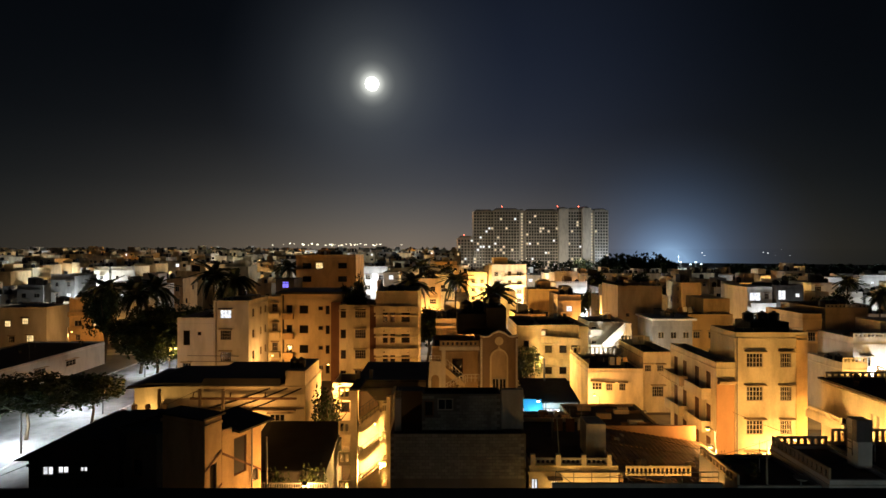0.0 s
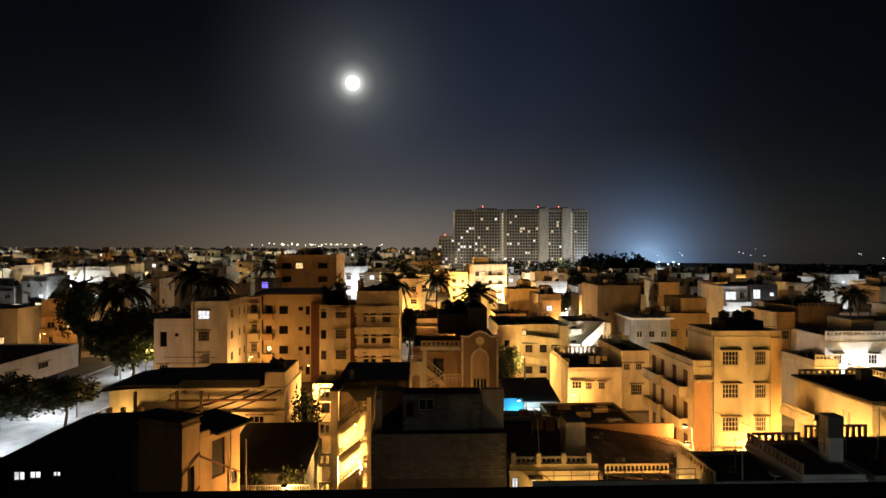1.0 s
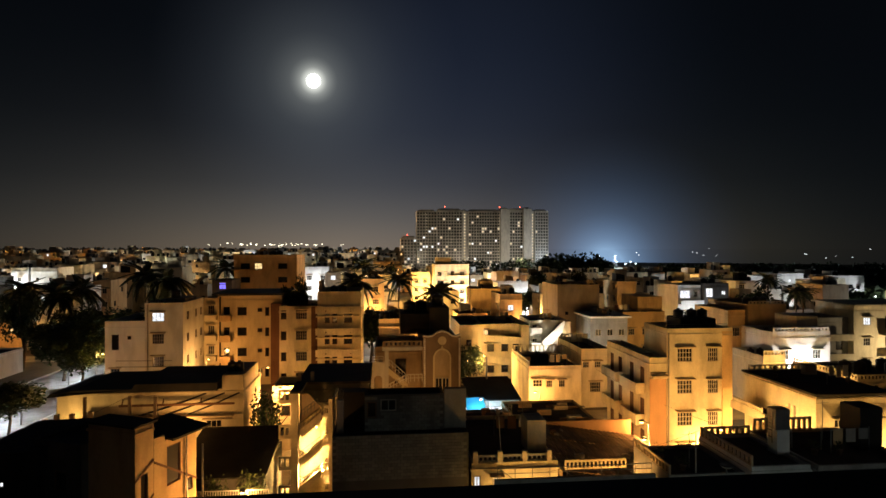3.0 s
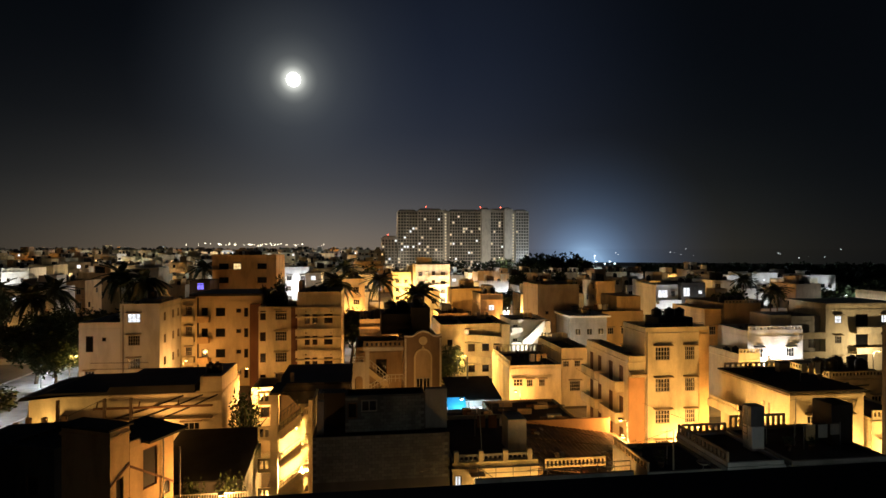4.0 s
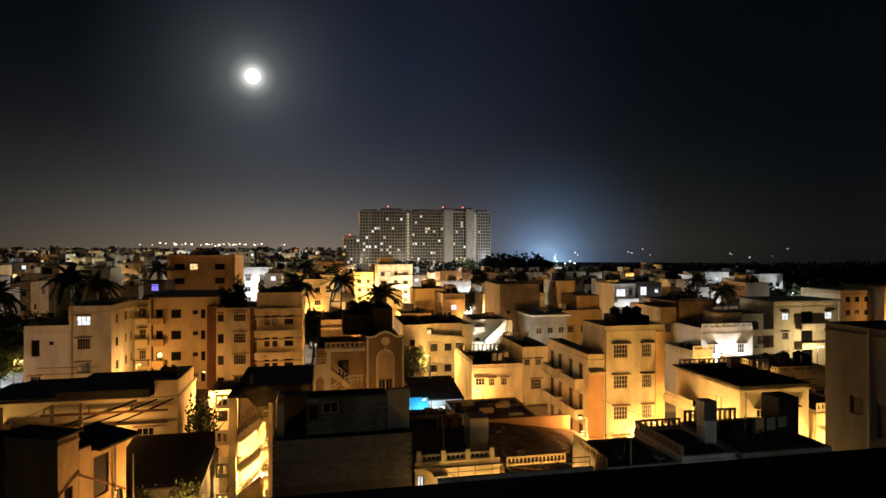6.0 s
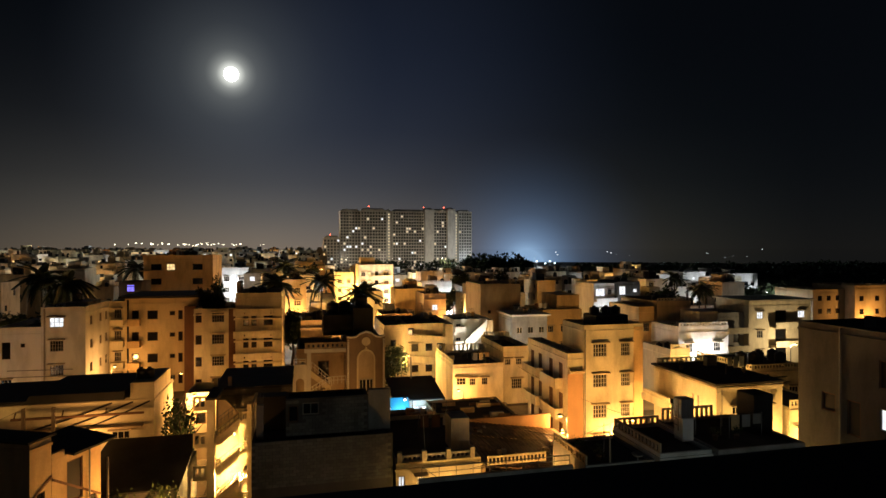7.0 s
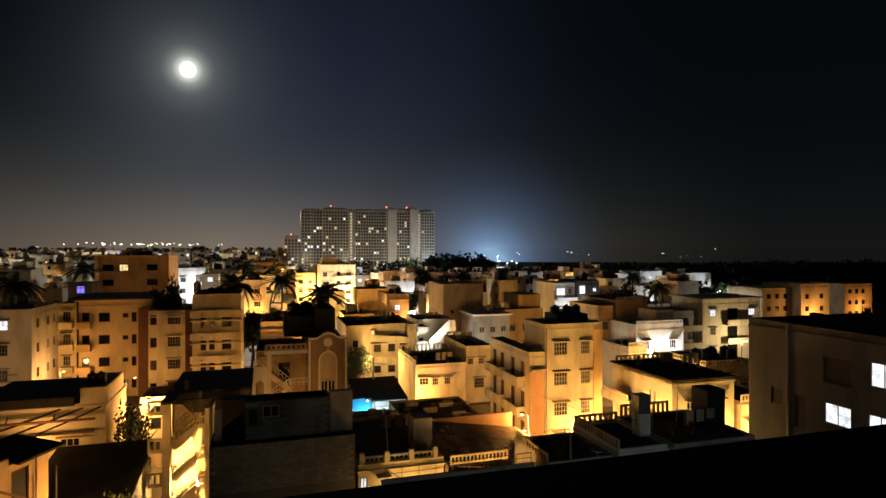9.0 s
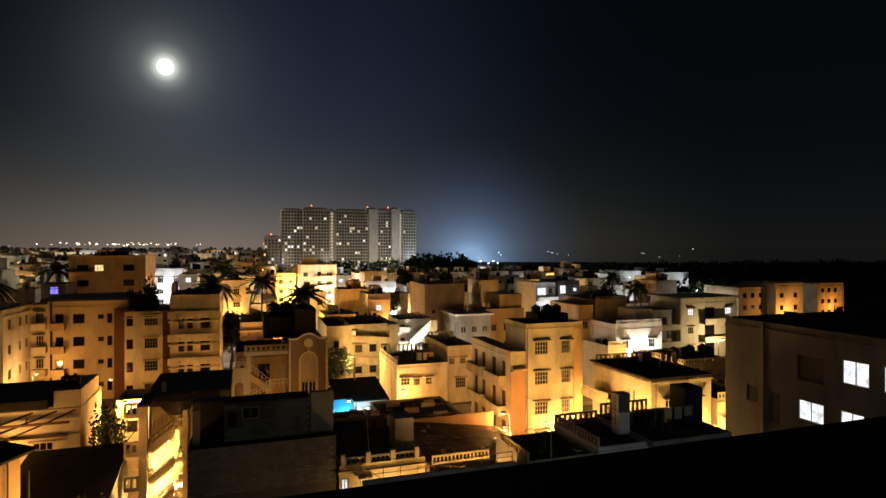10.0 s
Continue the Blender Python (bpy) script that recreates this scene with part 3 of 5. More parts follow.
def flat_house():
    h = house("long cream house under a dark flat roof", -25.4, -11.9, 49.5, 56, 8.3, CREAM,
              grid("f", [-22.9, -20.3], [4.55], 1.1, 1.15, "white") + grid("f", [-16.8, -14.3], [4.55], 1.3, 1.2, "dark") + grid("f", [-24.4], [4.55], 0.8, 1.2, "white"), parapet=0.1)
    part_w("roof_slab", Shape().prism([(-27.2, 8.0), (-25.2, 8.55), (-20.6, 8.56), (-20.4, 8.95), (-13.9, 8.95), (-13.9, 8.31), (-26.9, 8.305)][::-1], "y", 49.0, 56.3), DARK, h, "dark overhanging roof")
    part_w("end_wall", Shape().box(-27.0, -25.41, 50.2, 56, 0, 7.95), CREAM, h)
    part_w("end_block", Shape().box(-13.6, -11.88, 49.42, 55, 8.303, 9.5, 0.05), CREAM, h)
    part_w("sunshade", Shape().box(-24.6, -12.6, 48.7, 49.497, 6.15, 6.28), SHADE, h)
    part_w("beam", Shape().box(-21.6, -12.5, 48.9, 49.1, 7.15, 7.3), BROWN, h, "dark shade rail across the front")
    for x in (-21.4, -18.2, -15.2):
        part_w("bracket", Shape().tube([(x, 48.95, 7.2), (x - 0.1, 49.5, 7.6)], [0.05, 0.05], 6), BROWN, h)
    for x in (-13.2, -12.6):
        water_tank(x, 51, 9.5, 0.38, 0.8)
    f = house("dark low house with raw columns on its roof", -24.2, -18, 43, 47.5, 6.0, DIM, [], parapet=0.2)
    for x, z in ((-24.0, 8.0), (-23.2, 8.3), (-22.2, 8.3), (-20.9, 8.4), (-19.2, 8.1)):
        part_w("column", Shape().box(x - 0.14, x + 0.14, 43.0, 43.28, 5.8, z, 0.03), TAN, f)
    for x in (-23.1, -19.8, -17.9):
        part_w("column", Shape().box(x - 0.1, x + 0.1, 46.6, 46.8, 5.8, 8.6, 0.03), TAN, f)
    l = house("porch house at the roadside, walls and roof near black", -24.2, -19.0, 33.5, 39, 7.7, DARK, [("f", -23.1, 6.75, 0.7, 0.6, "white"), ("f", -22.2, 6.85, 0.7, 0.5, "white"), ("f", -21.0, 6.95, 0.5, 0.35, "white")], parapet=0.2)
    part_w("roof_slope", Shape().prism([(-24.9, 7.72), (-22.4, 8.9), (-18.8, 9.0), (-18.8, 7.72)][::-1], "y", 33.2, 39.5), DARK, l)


def gable_house():
    px, py, turn = -13.3, 32.0, -24.2
    h = house("ochre plastered house with a lamplit side wall", -16.6, -13.3, 32, 33.25, 10.45, OCHRE, [("r", 32.62, 6.3, 0.5, 1.5, "hole")], parapet=0.25)
    part_w("roof_edge", Shape().box(-16.7, -13.15, 31.8, 33.4, 10.453, 10.56), DARK, h, "dark overhanging roof slab")
    # two diagonal cast shadows, made as thin brown bands on the wall
    part_w("ledge", Shape().prism([(32.0, 7.5), (32.0, 7.62), (33.25, 8.42), (33.25, 8.3)], "x", -13.297, -13.26), BROWN, h, "dark slanting band in place of a cast shadow")
    part_w("plinth", Shape().prism([(32.0, 5.6), (32.0, 5.72), (33.25, 6.52), (33.25, 6.4)], "x", -13.297, -13.26), BROWN, h)
    b = house("ochre stair room with a dark slab roof", -15.4, -13.302, 33.27, 36.5, 9.12, OCHRE, [("r", 34.72, 6.5, 1.05, 2.25, "black_pane"), ("r", 36.0, 5.6, 0.5, 0.8, "hole")], parapet=0.12, ledge=False)
    part_w("step_wall", Shape().box(-13.46, -13.3, 33.27, 34.05, 9.123, 9.5, 0.03), OCHRE, b)
    part_w("roof_slab", Shape().prism([(-15.9, 9.5), (-12.75, 9.16), (-12.75, 9.28), (-15.9, 9.66)], "y", 34.1, 37.1), DARK, b, "dark tilted roof slab")
    # thin brown band drawn where a slanting shadow crosses the wall
    part_w("stair_wall", Shape().prism([(33.3, 8.1), (33.3, 8.24), (36.5, 6.2), (36.5, 6.06)][::-1], "x", -13.299, -13.26), BROWN, b)
    part_w("wall_pipe", Shape().tube([(-13.2, 35.6, 3.0), (-13.2, 35.6, 9.1)], [0.05, 0.05], 6), STEEL, b)
    # its shaded front is darkened in the plaster colour
    c = house("low house beside the lane, darkened as if in shade", -20.2, -16.62, 31.6, 35.2, 9.3, DIM, [("f", -18.2, 6.6, 0.9, 1.1, "black_pane")], parapet=0.2, ledge=False)
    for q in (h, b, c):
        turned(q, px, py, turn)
    # made-up low house fills the dark yard; its roof tilts from the lamp
    y = house("low dark house added over an unlit yard", -14.2, -8.3, 40, 47, 4.6, DIM, [("f", -10.0, 2.4, 1.0, 1.2, "black_pane")], parapet=0.1, ledge=False)
    part_w("roof_sheet", Shape().prism([(39.7, 4.55), (47.2, 5.75), (47.2, 5.85), (39.7, 4.65)], "x", -14.4, -8.1), DARK, y, "dark sheet roof")
    g = thing("iron_fence", -10.5, 37.3, 0, "dark iron garden fence on a low wall", "fence")
    part("wall", Shape().box(-3.0, 3.2, 0, 0.15, 0, 3.7, 0.02), DIM, g)
    part("railing", Shape().lattice("x", 0.05, 0.04, [-3.0 + 0.155 * k + (0.035 if e else 0) for k in range(40) for e in (0, 1)], [3.703, 3.8, 4.7, 4.76], lambda i, k: i % 2 == 0 or k != 1), STEEL, g)
    p = thing("utility_pole", -10.6, 34.5, 0, "thin pale steel pole beside the lane", "pole")
    part("shaft", Shape().tube([(0, 0, 0), (0, 0, 4.5), (0, 0, 8.7)], [0.09, 0.07, 0.05], 8), FRAME, p)


def stair_house():
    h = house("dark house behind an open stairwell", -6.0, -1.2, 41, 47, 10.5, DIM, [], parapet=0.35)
    part_w("pier", Shape().box(-6.15, -5.7, 38, 38.45, 0, 10.6), CREAM, h)
    part_w("pier", Shape().box(-3.75, -3.5, 38, 38.4, 0, 10.2), CREAM, h)
    part_w("side_wall", Shape().box(-3.5, -3.34, 38.41, 40.99, 0, 10.2), CREAM, h)
    # pale panel added over the darkened wall to brighten the stairwell
    part_w("back_wall", Shape().box(-6.0, -3.51, 40.90, 40.99, 0, 9.2), CREAM, h, "cream panel added to brighten the stairwell's back")
    for z in (2.4, 4.2, 6.05, 7.95):
        stair(h, "y", 38.5, 39.6, -5.68, z - 0.2, -4.3, z + 1.0, 7, CREAM)
        part_w("string_wall", Shape().prism([(-5.7, z - 0.2), (-5.7, z + 0.15), (-4.25, z + 1.3), (-4.25, z + 0.95)][::-1], "y", 38.32, 38.47), CREAM, h)
        part_w("landing", Shape().box(-4.24, -3.76, 38.35, 40.89, z + 0.95, z + 1.12), CREAM, h)
        balustrade(h, "x", 38.36, -4.1, -3.77, z + 1.123, 0.6, 0.15, 0.05)
        part_w("half_landing", Shape().box(-6.14, -5.7, 38.46, 40.89, z - 0.3, z - 0.16), CREAM, h)
        handrail(h, [(-5.65, 38.4, z + 0.1), (-4.3, 38.4, z + 1.1)], STEEL, 0.5, 5)
    for z in (3.7, 5.6, 7.65, 9.95):
        part_w("balcony", Shape().box(-6.95, -6.16, 38.1, 40.0, z, z + 0.14), CREAM, h)
        balustrade(h, "x", 38.1, -6.95, -6.16, z + 0.143, 0.75, 0.3, 0.12)
    part_w("upper_wall", Shape().prism([(-5.68, 8.6), (-4.3, 9.5), (-5.1, 10.4), (-5.68, 10.4)], "y", 38.62, 38.75), TAN, h)
    part_w("roof_slab", Shape().box(-6.2, -5.5, 37.9, 40.89, 10.62, 10.75), DARK, h)
    part_w("arch", Shape().prism([(-5.7, 7.3)] + [(-5.05 - 0.6 * math.cos(math.pi * i / 10), 7.3 + 0.5 * math.sin(math.pi * i / 10)) for i in range(11)] + [(-4.4, 7.3), (-4.4, 8.2), (-5.7, 8.2)], "y", 39.62, 39.7), CREAM, h)
    handrail(h, [(-5.6, 38.6, 8.8), (-4.5, 38.6, 9.6)], STEEL, 0.5, 5)
    part_w("roof_sheet", Shape().prism([(40.9, 10.51), (47.1, 10.6), (47.1, 10.75), (40.9, 10.66)], "x", -6.15, -1.1), DARK, h, "dark sheet roof")
    for x in (-6.1, -5.2):
        part_w("column", Shape().box(x - 0.12, x + 0.12, 41.3, 41.54, 10.6, 11.3, 0.02), TAN, h)
    # the whole house is enlarged 1.17 times from the camera eye, fitted to its view
    h.location, h.scale = (-4.21, 51.5, -3.4), (1.17, 1.17, 1.17)


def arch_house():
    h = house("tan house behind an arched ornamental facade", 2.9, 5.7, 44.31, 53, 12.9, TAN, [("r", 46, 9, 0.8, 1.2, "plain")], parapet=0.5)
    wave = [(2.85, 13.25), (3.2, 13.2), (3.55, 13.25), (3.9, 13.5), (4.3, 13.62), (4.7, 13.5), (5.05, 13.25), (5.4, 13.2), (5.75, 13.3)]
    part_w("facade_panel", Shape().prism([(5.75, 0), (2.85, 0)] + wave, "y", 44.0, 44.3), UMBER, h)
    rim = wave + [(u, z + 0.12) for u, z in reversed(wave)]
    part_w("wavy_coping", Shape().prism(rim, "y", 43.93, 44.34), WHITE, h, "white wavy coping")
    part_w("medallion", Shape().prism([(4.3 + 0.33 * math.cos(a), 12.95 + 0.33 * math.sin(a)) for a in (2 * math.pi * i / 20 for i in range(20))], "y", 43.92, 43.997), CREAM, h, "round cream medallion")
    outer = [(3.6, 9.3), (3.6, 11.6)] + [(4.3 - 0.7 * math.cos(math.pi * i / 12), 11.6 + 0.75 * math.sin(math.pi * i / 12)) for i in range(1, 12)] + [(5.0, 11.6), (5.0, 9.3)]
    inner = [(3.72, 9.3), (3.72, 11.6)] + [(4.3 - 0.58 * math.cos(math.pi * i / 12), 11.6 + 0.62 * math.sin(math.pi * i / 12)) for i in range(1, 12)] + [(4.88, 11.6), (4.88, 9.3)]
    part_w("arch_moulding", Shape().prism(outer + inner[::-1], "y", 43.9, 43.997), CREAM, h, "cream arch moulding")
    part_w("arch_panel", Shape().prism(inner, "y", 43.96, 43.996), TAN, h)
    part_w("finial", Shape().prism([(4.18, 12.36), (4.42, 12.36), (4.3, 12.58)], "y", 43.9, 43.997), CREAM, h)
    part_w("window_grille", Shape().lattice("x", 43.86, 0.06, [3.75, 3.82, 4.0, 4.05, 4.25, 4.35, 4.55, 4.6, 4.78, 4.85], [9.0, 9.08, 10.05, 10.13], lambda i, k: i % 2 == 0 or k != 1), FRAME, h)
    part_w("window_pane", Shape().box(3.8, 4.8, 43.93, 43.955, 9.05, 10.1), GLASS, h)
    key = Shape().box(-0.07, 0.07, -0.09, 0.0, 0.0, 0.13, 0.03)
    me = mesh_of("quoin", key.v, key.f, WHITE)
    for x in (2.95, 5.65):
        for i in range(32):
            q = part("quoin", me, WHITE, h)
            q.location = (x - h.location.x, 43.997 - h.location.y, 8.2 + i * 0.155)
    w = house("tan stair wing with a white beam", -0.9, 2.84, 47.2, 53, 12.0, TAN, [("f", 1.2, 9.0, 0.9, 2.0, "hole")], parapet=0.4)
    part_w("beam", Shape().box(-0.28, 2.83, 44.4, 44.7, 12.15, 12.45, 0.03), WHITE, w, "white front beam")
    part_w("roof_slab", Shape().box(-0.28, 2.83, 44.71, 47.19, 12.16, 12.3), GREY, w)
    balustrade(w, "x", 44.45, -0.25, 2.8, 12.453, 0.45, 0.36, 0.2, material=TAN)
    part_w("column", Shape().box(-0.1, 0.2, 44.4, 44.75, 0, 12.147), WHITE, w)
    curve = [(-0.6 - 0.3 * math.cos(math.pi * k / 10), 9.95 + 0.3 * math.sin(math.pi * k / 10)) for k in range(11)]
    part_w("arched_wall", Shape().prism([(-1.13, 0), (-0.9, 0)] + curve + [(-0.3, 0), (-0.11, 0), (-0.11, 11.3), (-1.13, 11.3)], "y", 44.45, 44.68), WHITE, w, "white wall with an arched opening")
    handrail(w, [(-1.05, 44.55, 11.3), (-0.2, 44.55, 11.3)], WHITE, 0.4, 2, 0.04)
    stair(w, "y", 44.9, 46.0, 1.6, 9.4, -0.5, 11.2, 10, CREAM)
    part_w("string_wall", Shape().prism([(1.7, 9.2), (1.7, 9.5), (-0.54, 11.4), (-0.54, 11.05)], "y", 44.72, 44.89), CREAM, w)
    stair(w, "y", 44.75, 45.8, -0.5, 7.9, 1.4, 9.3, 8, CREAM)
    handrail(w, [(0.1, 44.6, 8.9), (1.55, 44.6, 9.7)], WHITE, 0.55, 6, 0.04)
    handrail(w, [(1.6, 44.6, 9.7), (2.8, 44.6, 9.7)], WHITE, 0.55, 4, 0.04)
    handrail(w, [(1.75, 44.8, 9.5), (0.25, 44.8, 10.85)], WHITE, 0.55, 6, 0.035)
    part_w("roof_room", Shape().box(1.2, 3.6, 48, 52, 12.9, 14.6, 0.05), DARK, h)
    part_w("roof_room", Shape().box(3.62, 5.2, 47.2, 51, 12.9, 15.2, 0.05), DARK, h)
    # both parts are scaled 1.25 times about the camera eye to suit its view
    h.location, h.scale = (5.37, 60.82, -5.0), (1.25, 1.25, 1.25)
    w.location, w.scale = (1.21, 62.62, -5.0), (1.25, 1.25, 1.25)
    for x, y, z in ((2.5, 61.9, 13.25), (3.8, 62.7, 13.25), (5.5, 61.3, 14.0)):
        water_tank(x, y, z, 0.65, 1.15)


def block_house():
    h = house("unfinished dark house of bare concrete blocks", -3.3, 5.2, 36, 43, 8.4, MORTAR, [], parapet=0.15, ledge=False)
    u = house("upper room of bare concrete blocks", -1.35, 3.7, 36.6, 38.3, 10.75, MORTAR, [("f", 0.15, 9.7, 1.0, 0.75, "plain"), ("f", -0.9, 9.3, 0.6, 1.0, "hole")], base=8.41, parapet=0.2, ledge=False)
    k = Shape().box(-0.187, 0.187, -0.018, 0.0, 0.0, 0.182, 0.006)
    me = mesh_of("block", k.v, k.f, BLOCK)
    rnd = random.Random(3)

    def course(parent, x0, x1, y, z0, rows, skip):
        for r in range(rows):
            x = x0 + 0.2 + (0.2 if r % 2 else 0)
            while x < x1 - 0.15:
                z = z0 + r * 0.2
                if not skip(x, z):
                    b = part("block", me, BLOCK, parent)
                    b.location = (x - parent.location.x, y - parent.location.y + rnd.uniform(-0.004, 0.003), z - parent.location.z)
                x += 0.4

    course(h, -3.3, 5.2, 35.998, 5.6, 14, lambda x, z: False)
    course(u, -1.35, 3.7, 36.598, 8.45, 11, lambda x, z: (abs(x - 0.15) < 0.75 and 9.5 < z < 10.5) or (abs(x + 0.9) < 0.55 and 9.1 < z < 10.4))
    part_w("lintel", Shape().box(3.75, 5.15, 36.8, 37.2, 8.42, 11.0, 0.03), GREY, h, "rough concrete column stub")
    part_w("column", Shape().box(-3.1, -2.7, 36.8, 37.2, 8.3, 10.4, 0.03), GREY, h)
    for i in range(5):
        part_w("rebar", Shape().tube([(-3.0 + 0.06 * i, 37.0, 10.3), (-3.05 + 0.09 * i, 37.0, 10.9 + 0.1 * (i % 3))], [0.012, 0.012], 5), STEEL, h)
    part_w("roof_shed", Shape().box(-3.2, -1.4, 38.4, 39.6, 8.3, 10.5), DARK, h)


def middle_right():
    h = house("yellow house with a railed roof", 17.7, 24.4, 70, 80, 5.4, CREAM, grid("f", [20.3, 21.9], [2.7], 0.8, 0.9, "dark") + grid("f", [18.8], [2.8], 1.2, 0.9, "dark"), parapet=0.3)
    balustrade(h, "x", 79.5, 17.9, 24.2, 5.12, 1.3, 0.6, 0.25)
    balustrade(h, "y", 17.72, 70.2, 79.6, 5.403, 0.6, 0.6, 0.25)
    w = house("yellow house block with shaded windows", 24.5, 28.2, 70.2, 80, 7.4, CREAM, grid("f", [25.1, 26.6], [5.0], 0.8, 0.8, "dark") + grid("f", [26.3], [1.9], 1.4, 1.3, "grille"))
    balustrade(w, "x", 79.4, 24.7, 28.0, 7.403, 0.6, 0.55, 0.25)
    h = house("white house with a lamplit outside stair", 23.3, 29.5, 91.5, 99, 8.4, WHITE, grid("f", [24.1], [2.2, 4.6, 7.0], 0.8, 0.8, "plain"), parapet=0.6)
    stair(h, "y", 90.2, 91.4, 25.2, 1.0, 28.4, 4.2, 14, WHITE)
    stair(h, "y", 90.2, 91.4, 25.0, 4.3, 28.6, 7.6, 14, WHITE)
    part_w("string_wall", Shape().prism([(25.0, 4.4), (25.0, 5.2), (28.6, 8.5), (28.6, 7.7)][::-1], "y", 90.0, 90.18), WHITE, h)
    part_w("string_wall", Shape().prism([(25.2, 1.2), (25.2, 1.9), (28.4, 5.0), (28.4, 4.3)][::-1], "y", 90.0, 90.18), WHITE, h)
    part_w("column", Shape().box(28.8, 29.6, 90.1, 91.48, 0, 8.3), OCHRE, h)
    for z in (2.0, 4.4, 6.8):
        part_w("balcony", Shape().box(23.3, 25.0, 90.4, 91.49, z - 0.4, z + 0.5, 0.04), WHITE, h)
    h = house("yellow house with slanted balconies", 14.5, 21.6, 87.0, 98, 8.5, CREAM, grid("f", [16, 18.2, 20], [1.0, 4.2], 1.1, 1.7, "hole") + [("f", 15.2, 6.0, 0.8, 1.6, "warm")])
    for z in (2.4, 5.6):
        part_w("balcony", Shape().prism([(14.6, z + 0.5), (14.6, z + 1.5), (21.5, z + 0.9), (21.5, z - 0.1)][::-1], "y", 85.4, 85.6).box(14.7, 21.4, 85.62, 86.99, z, z + 0.15), CREAM, h)
    part_w("end_pier", Shape().box(20.4, 21.6, 85.3, 86.99, 0, 8.5), CREAM, h)
    h = house("plain yellow plastered town house", 10.8, 14.4, 84, 96, 8.8, CREAM, [("f", 12.2, 5.6, 0.8, 1.0, "hole")])
    s = house("low shed with a lit blue window", 8.0, 15.0, 64, 70.5, 2.9, WHITE, [("f", 9.2, 1.4, 1.6, 0.9, "white"), ("f", 11.9, 1.5, 2.4, 0.7, "white")], parapet=0.1)
    part_w("roof_sheet", Shape().prism([(63.6, 2.92), (71, 3.9), (71, 4.02), (63.6, 3.04)], "x", 9.3, 15.2), DARK, s, "dark sloping sheet roof")
    part_w("awning", Shape().prism([(62.2, 2.2), (63.5, 3.3), (63.5, 3.4), (62.2, 2.3)], "x", 8.8, 10.9), BLUE, s, "bright blue tarpaulin awning")
    part_w("chimney", Shape().tube([(12.4, 70.2, 3.6), (12.4, 70.2, 6.6)], [0.12, 0.1], 8), STEEL, s)
    house("brown house with blank walls", 30.5, 38.2, 100, 110, 13.6, TAN, [("f", 32.2, 8.2, 0.6, 0.6, "hole")])
    h = house("tan house with a pale roof room", 33.6, 40.0, 92, 99, 8.6, GREY, grid("f", [35, 37, 39], [5.6], 1.0, 1.1, "plain"))
    part_w("roof_band", Shape().box(33.2, 40.4, 91.2, 99, 8.603, 8.9), WHITE, h)
    h = house("orange house with a roof room", 40.5, 48, 95, 104, 9.2, OCHRE, grid("f", [42, 44.5], [2.2, 5.2], 1.1, 1.1, "dark"))
    part_w("roof_room", Shape().box(43.6, 48, 96, 103, 9.203, 11.7, 0.04), OCHRE, h)
    h = house("blank tan house with recessed balconies", 50, 55.6, 75, 85, 12.3, TAN, grid("l", [78, 82], zs(2, 3, 3), 1.6, 2.0, "hole"))
    balustrade(h, "x", 75.05, 50.1, 55.5, 12.303, 0.45, 0.5, 0.2, material=GREY)
    for x in (52.5, 53.7, 54.9):
        water_tank(x, 79, 11.6, 0.6, 1.4)
    house("tall ochre side block", 46.7, 49.2, 74.5, 83, 11.6, OCHRE, grid("f", [47.9], zs(2.0, 3.0, 3), 1.0, 1.2, "dark"))
    h = house("white house under a glaring lamp", 48.6, 56.4, 68, 74.4, 9.5, WHITE, grid("f", [50.2, 54.6], [2.4, 6.0], 1.1, 1.2, "dark"))
    part_w("roof_room", Shape().box(53.4, 56.3, 70, 74.3, 8.9, 11.2, 0.04), WHITE, h)
    k = house("low cream terrace house beside the white one", 45.6, 48.5, 65.5, 72, 7.0, CREAM, grid("f", [47], [3.6], 1.0, 1.2, "dark"))
    balustrade(k, "x", 65.52, 45.7, 48.4, 7.003, 0.6, 0.4, 0.16)
    for x in (46.3, 47.6):
        water_tank(x, 69, 6.3, 0.45, 1.0)
    balustrade(h, "x", 68.02, 48.7, 56.3, 9.503, 0.5, 0.5, 0.2, material=WHITE)
    h = house("cream house with lit upper windows", 72, 84.5, 82, 90, 11.2, CREAM, grid("f", [74.2], [8.2], 1.2, 1.2, "whiteshade") + grid("f", [74.2, 82.6], [5.0, 1.8], 1.2, 1.2, "dark") + grid("f", [82.6], [8.2], 1.4, 1.2, "whiteshade") + grid("f", [78.4], [7.6, 4.4, 1.2], 2.2, 2.0, "hole"))
    part_w("roof_slab", Shape().box(71.5, 85, 81.2, 90.4, 11.203, 11.45), CREAM, h)
    for z in (3.5, 6.7):
        part_w("balcony", Shape().box(76.2, 81, 80.6, 81.98, z, z + 0.15).box(76.2, 81, 80.6, 80.75, z + 0.153, z + 1.0, 0.03), CREAM, h)
    w = house("grey house wing with stepped balconies", 66.8, 71.9, 83, 90, 9.3, GREY, grid("f", [68.2, 70.4], [1.2, 4.2], 1.2, 1.6, "hole"))
    for z in (2.9, 5.9):
        part_w("balcony", Shape().box(66.6, 71.8, 81.4, 82.98, z, z + 0.15).box(66.6, 71.8, 81.4, 81.55, z + 0.153, z + 1.0, 0.03), CREAM, w)
    q = house("yellow house with a balustraded dark roof", 47.9, 56, 54, 63.5, 6.6, CREAM, grid("l", [56, 59, 62], [3.4], 1.1, 1.3, "dark") + grid("f", [50, 53.4], [3.2], 1.2, 1.3, "dark"), parapet=0.2)
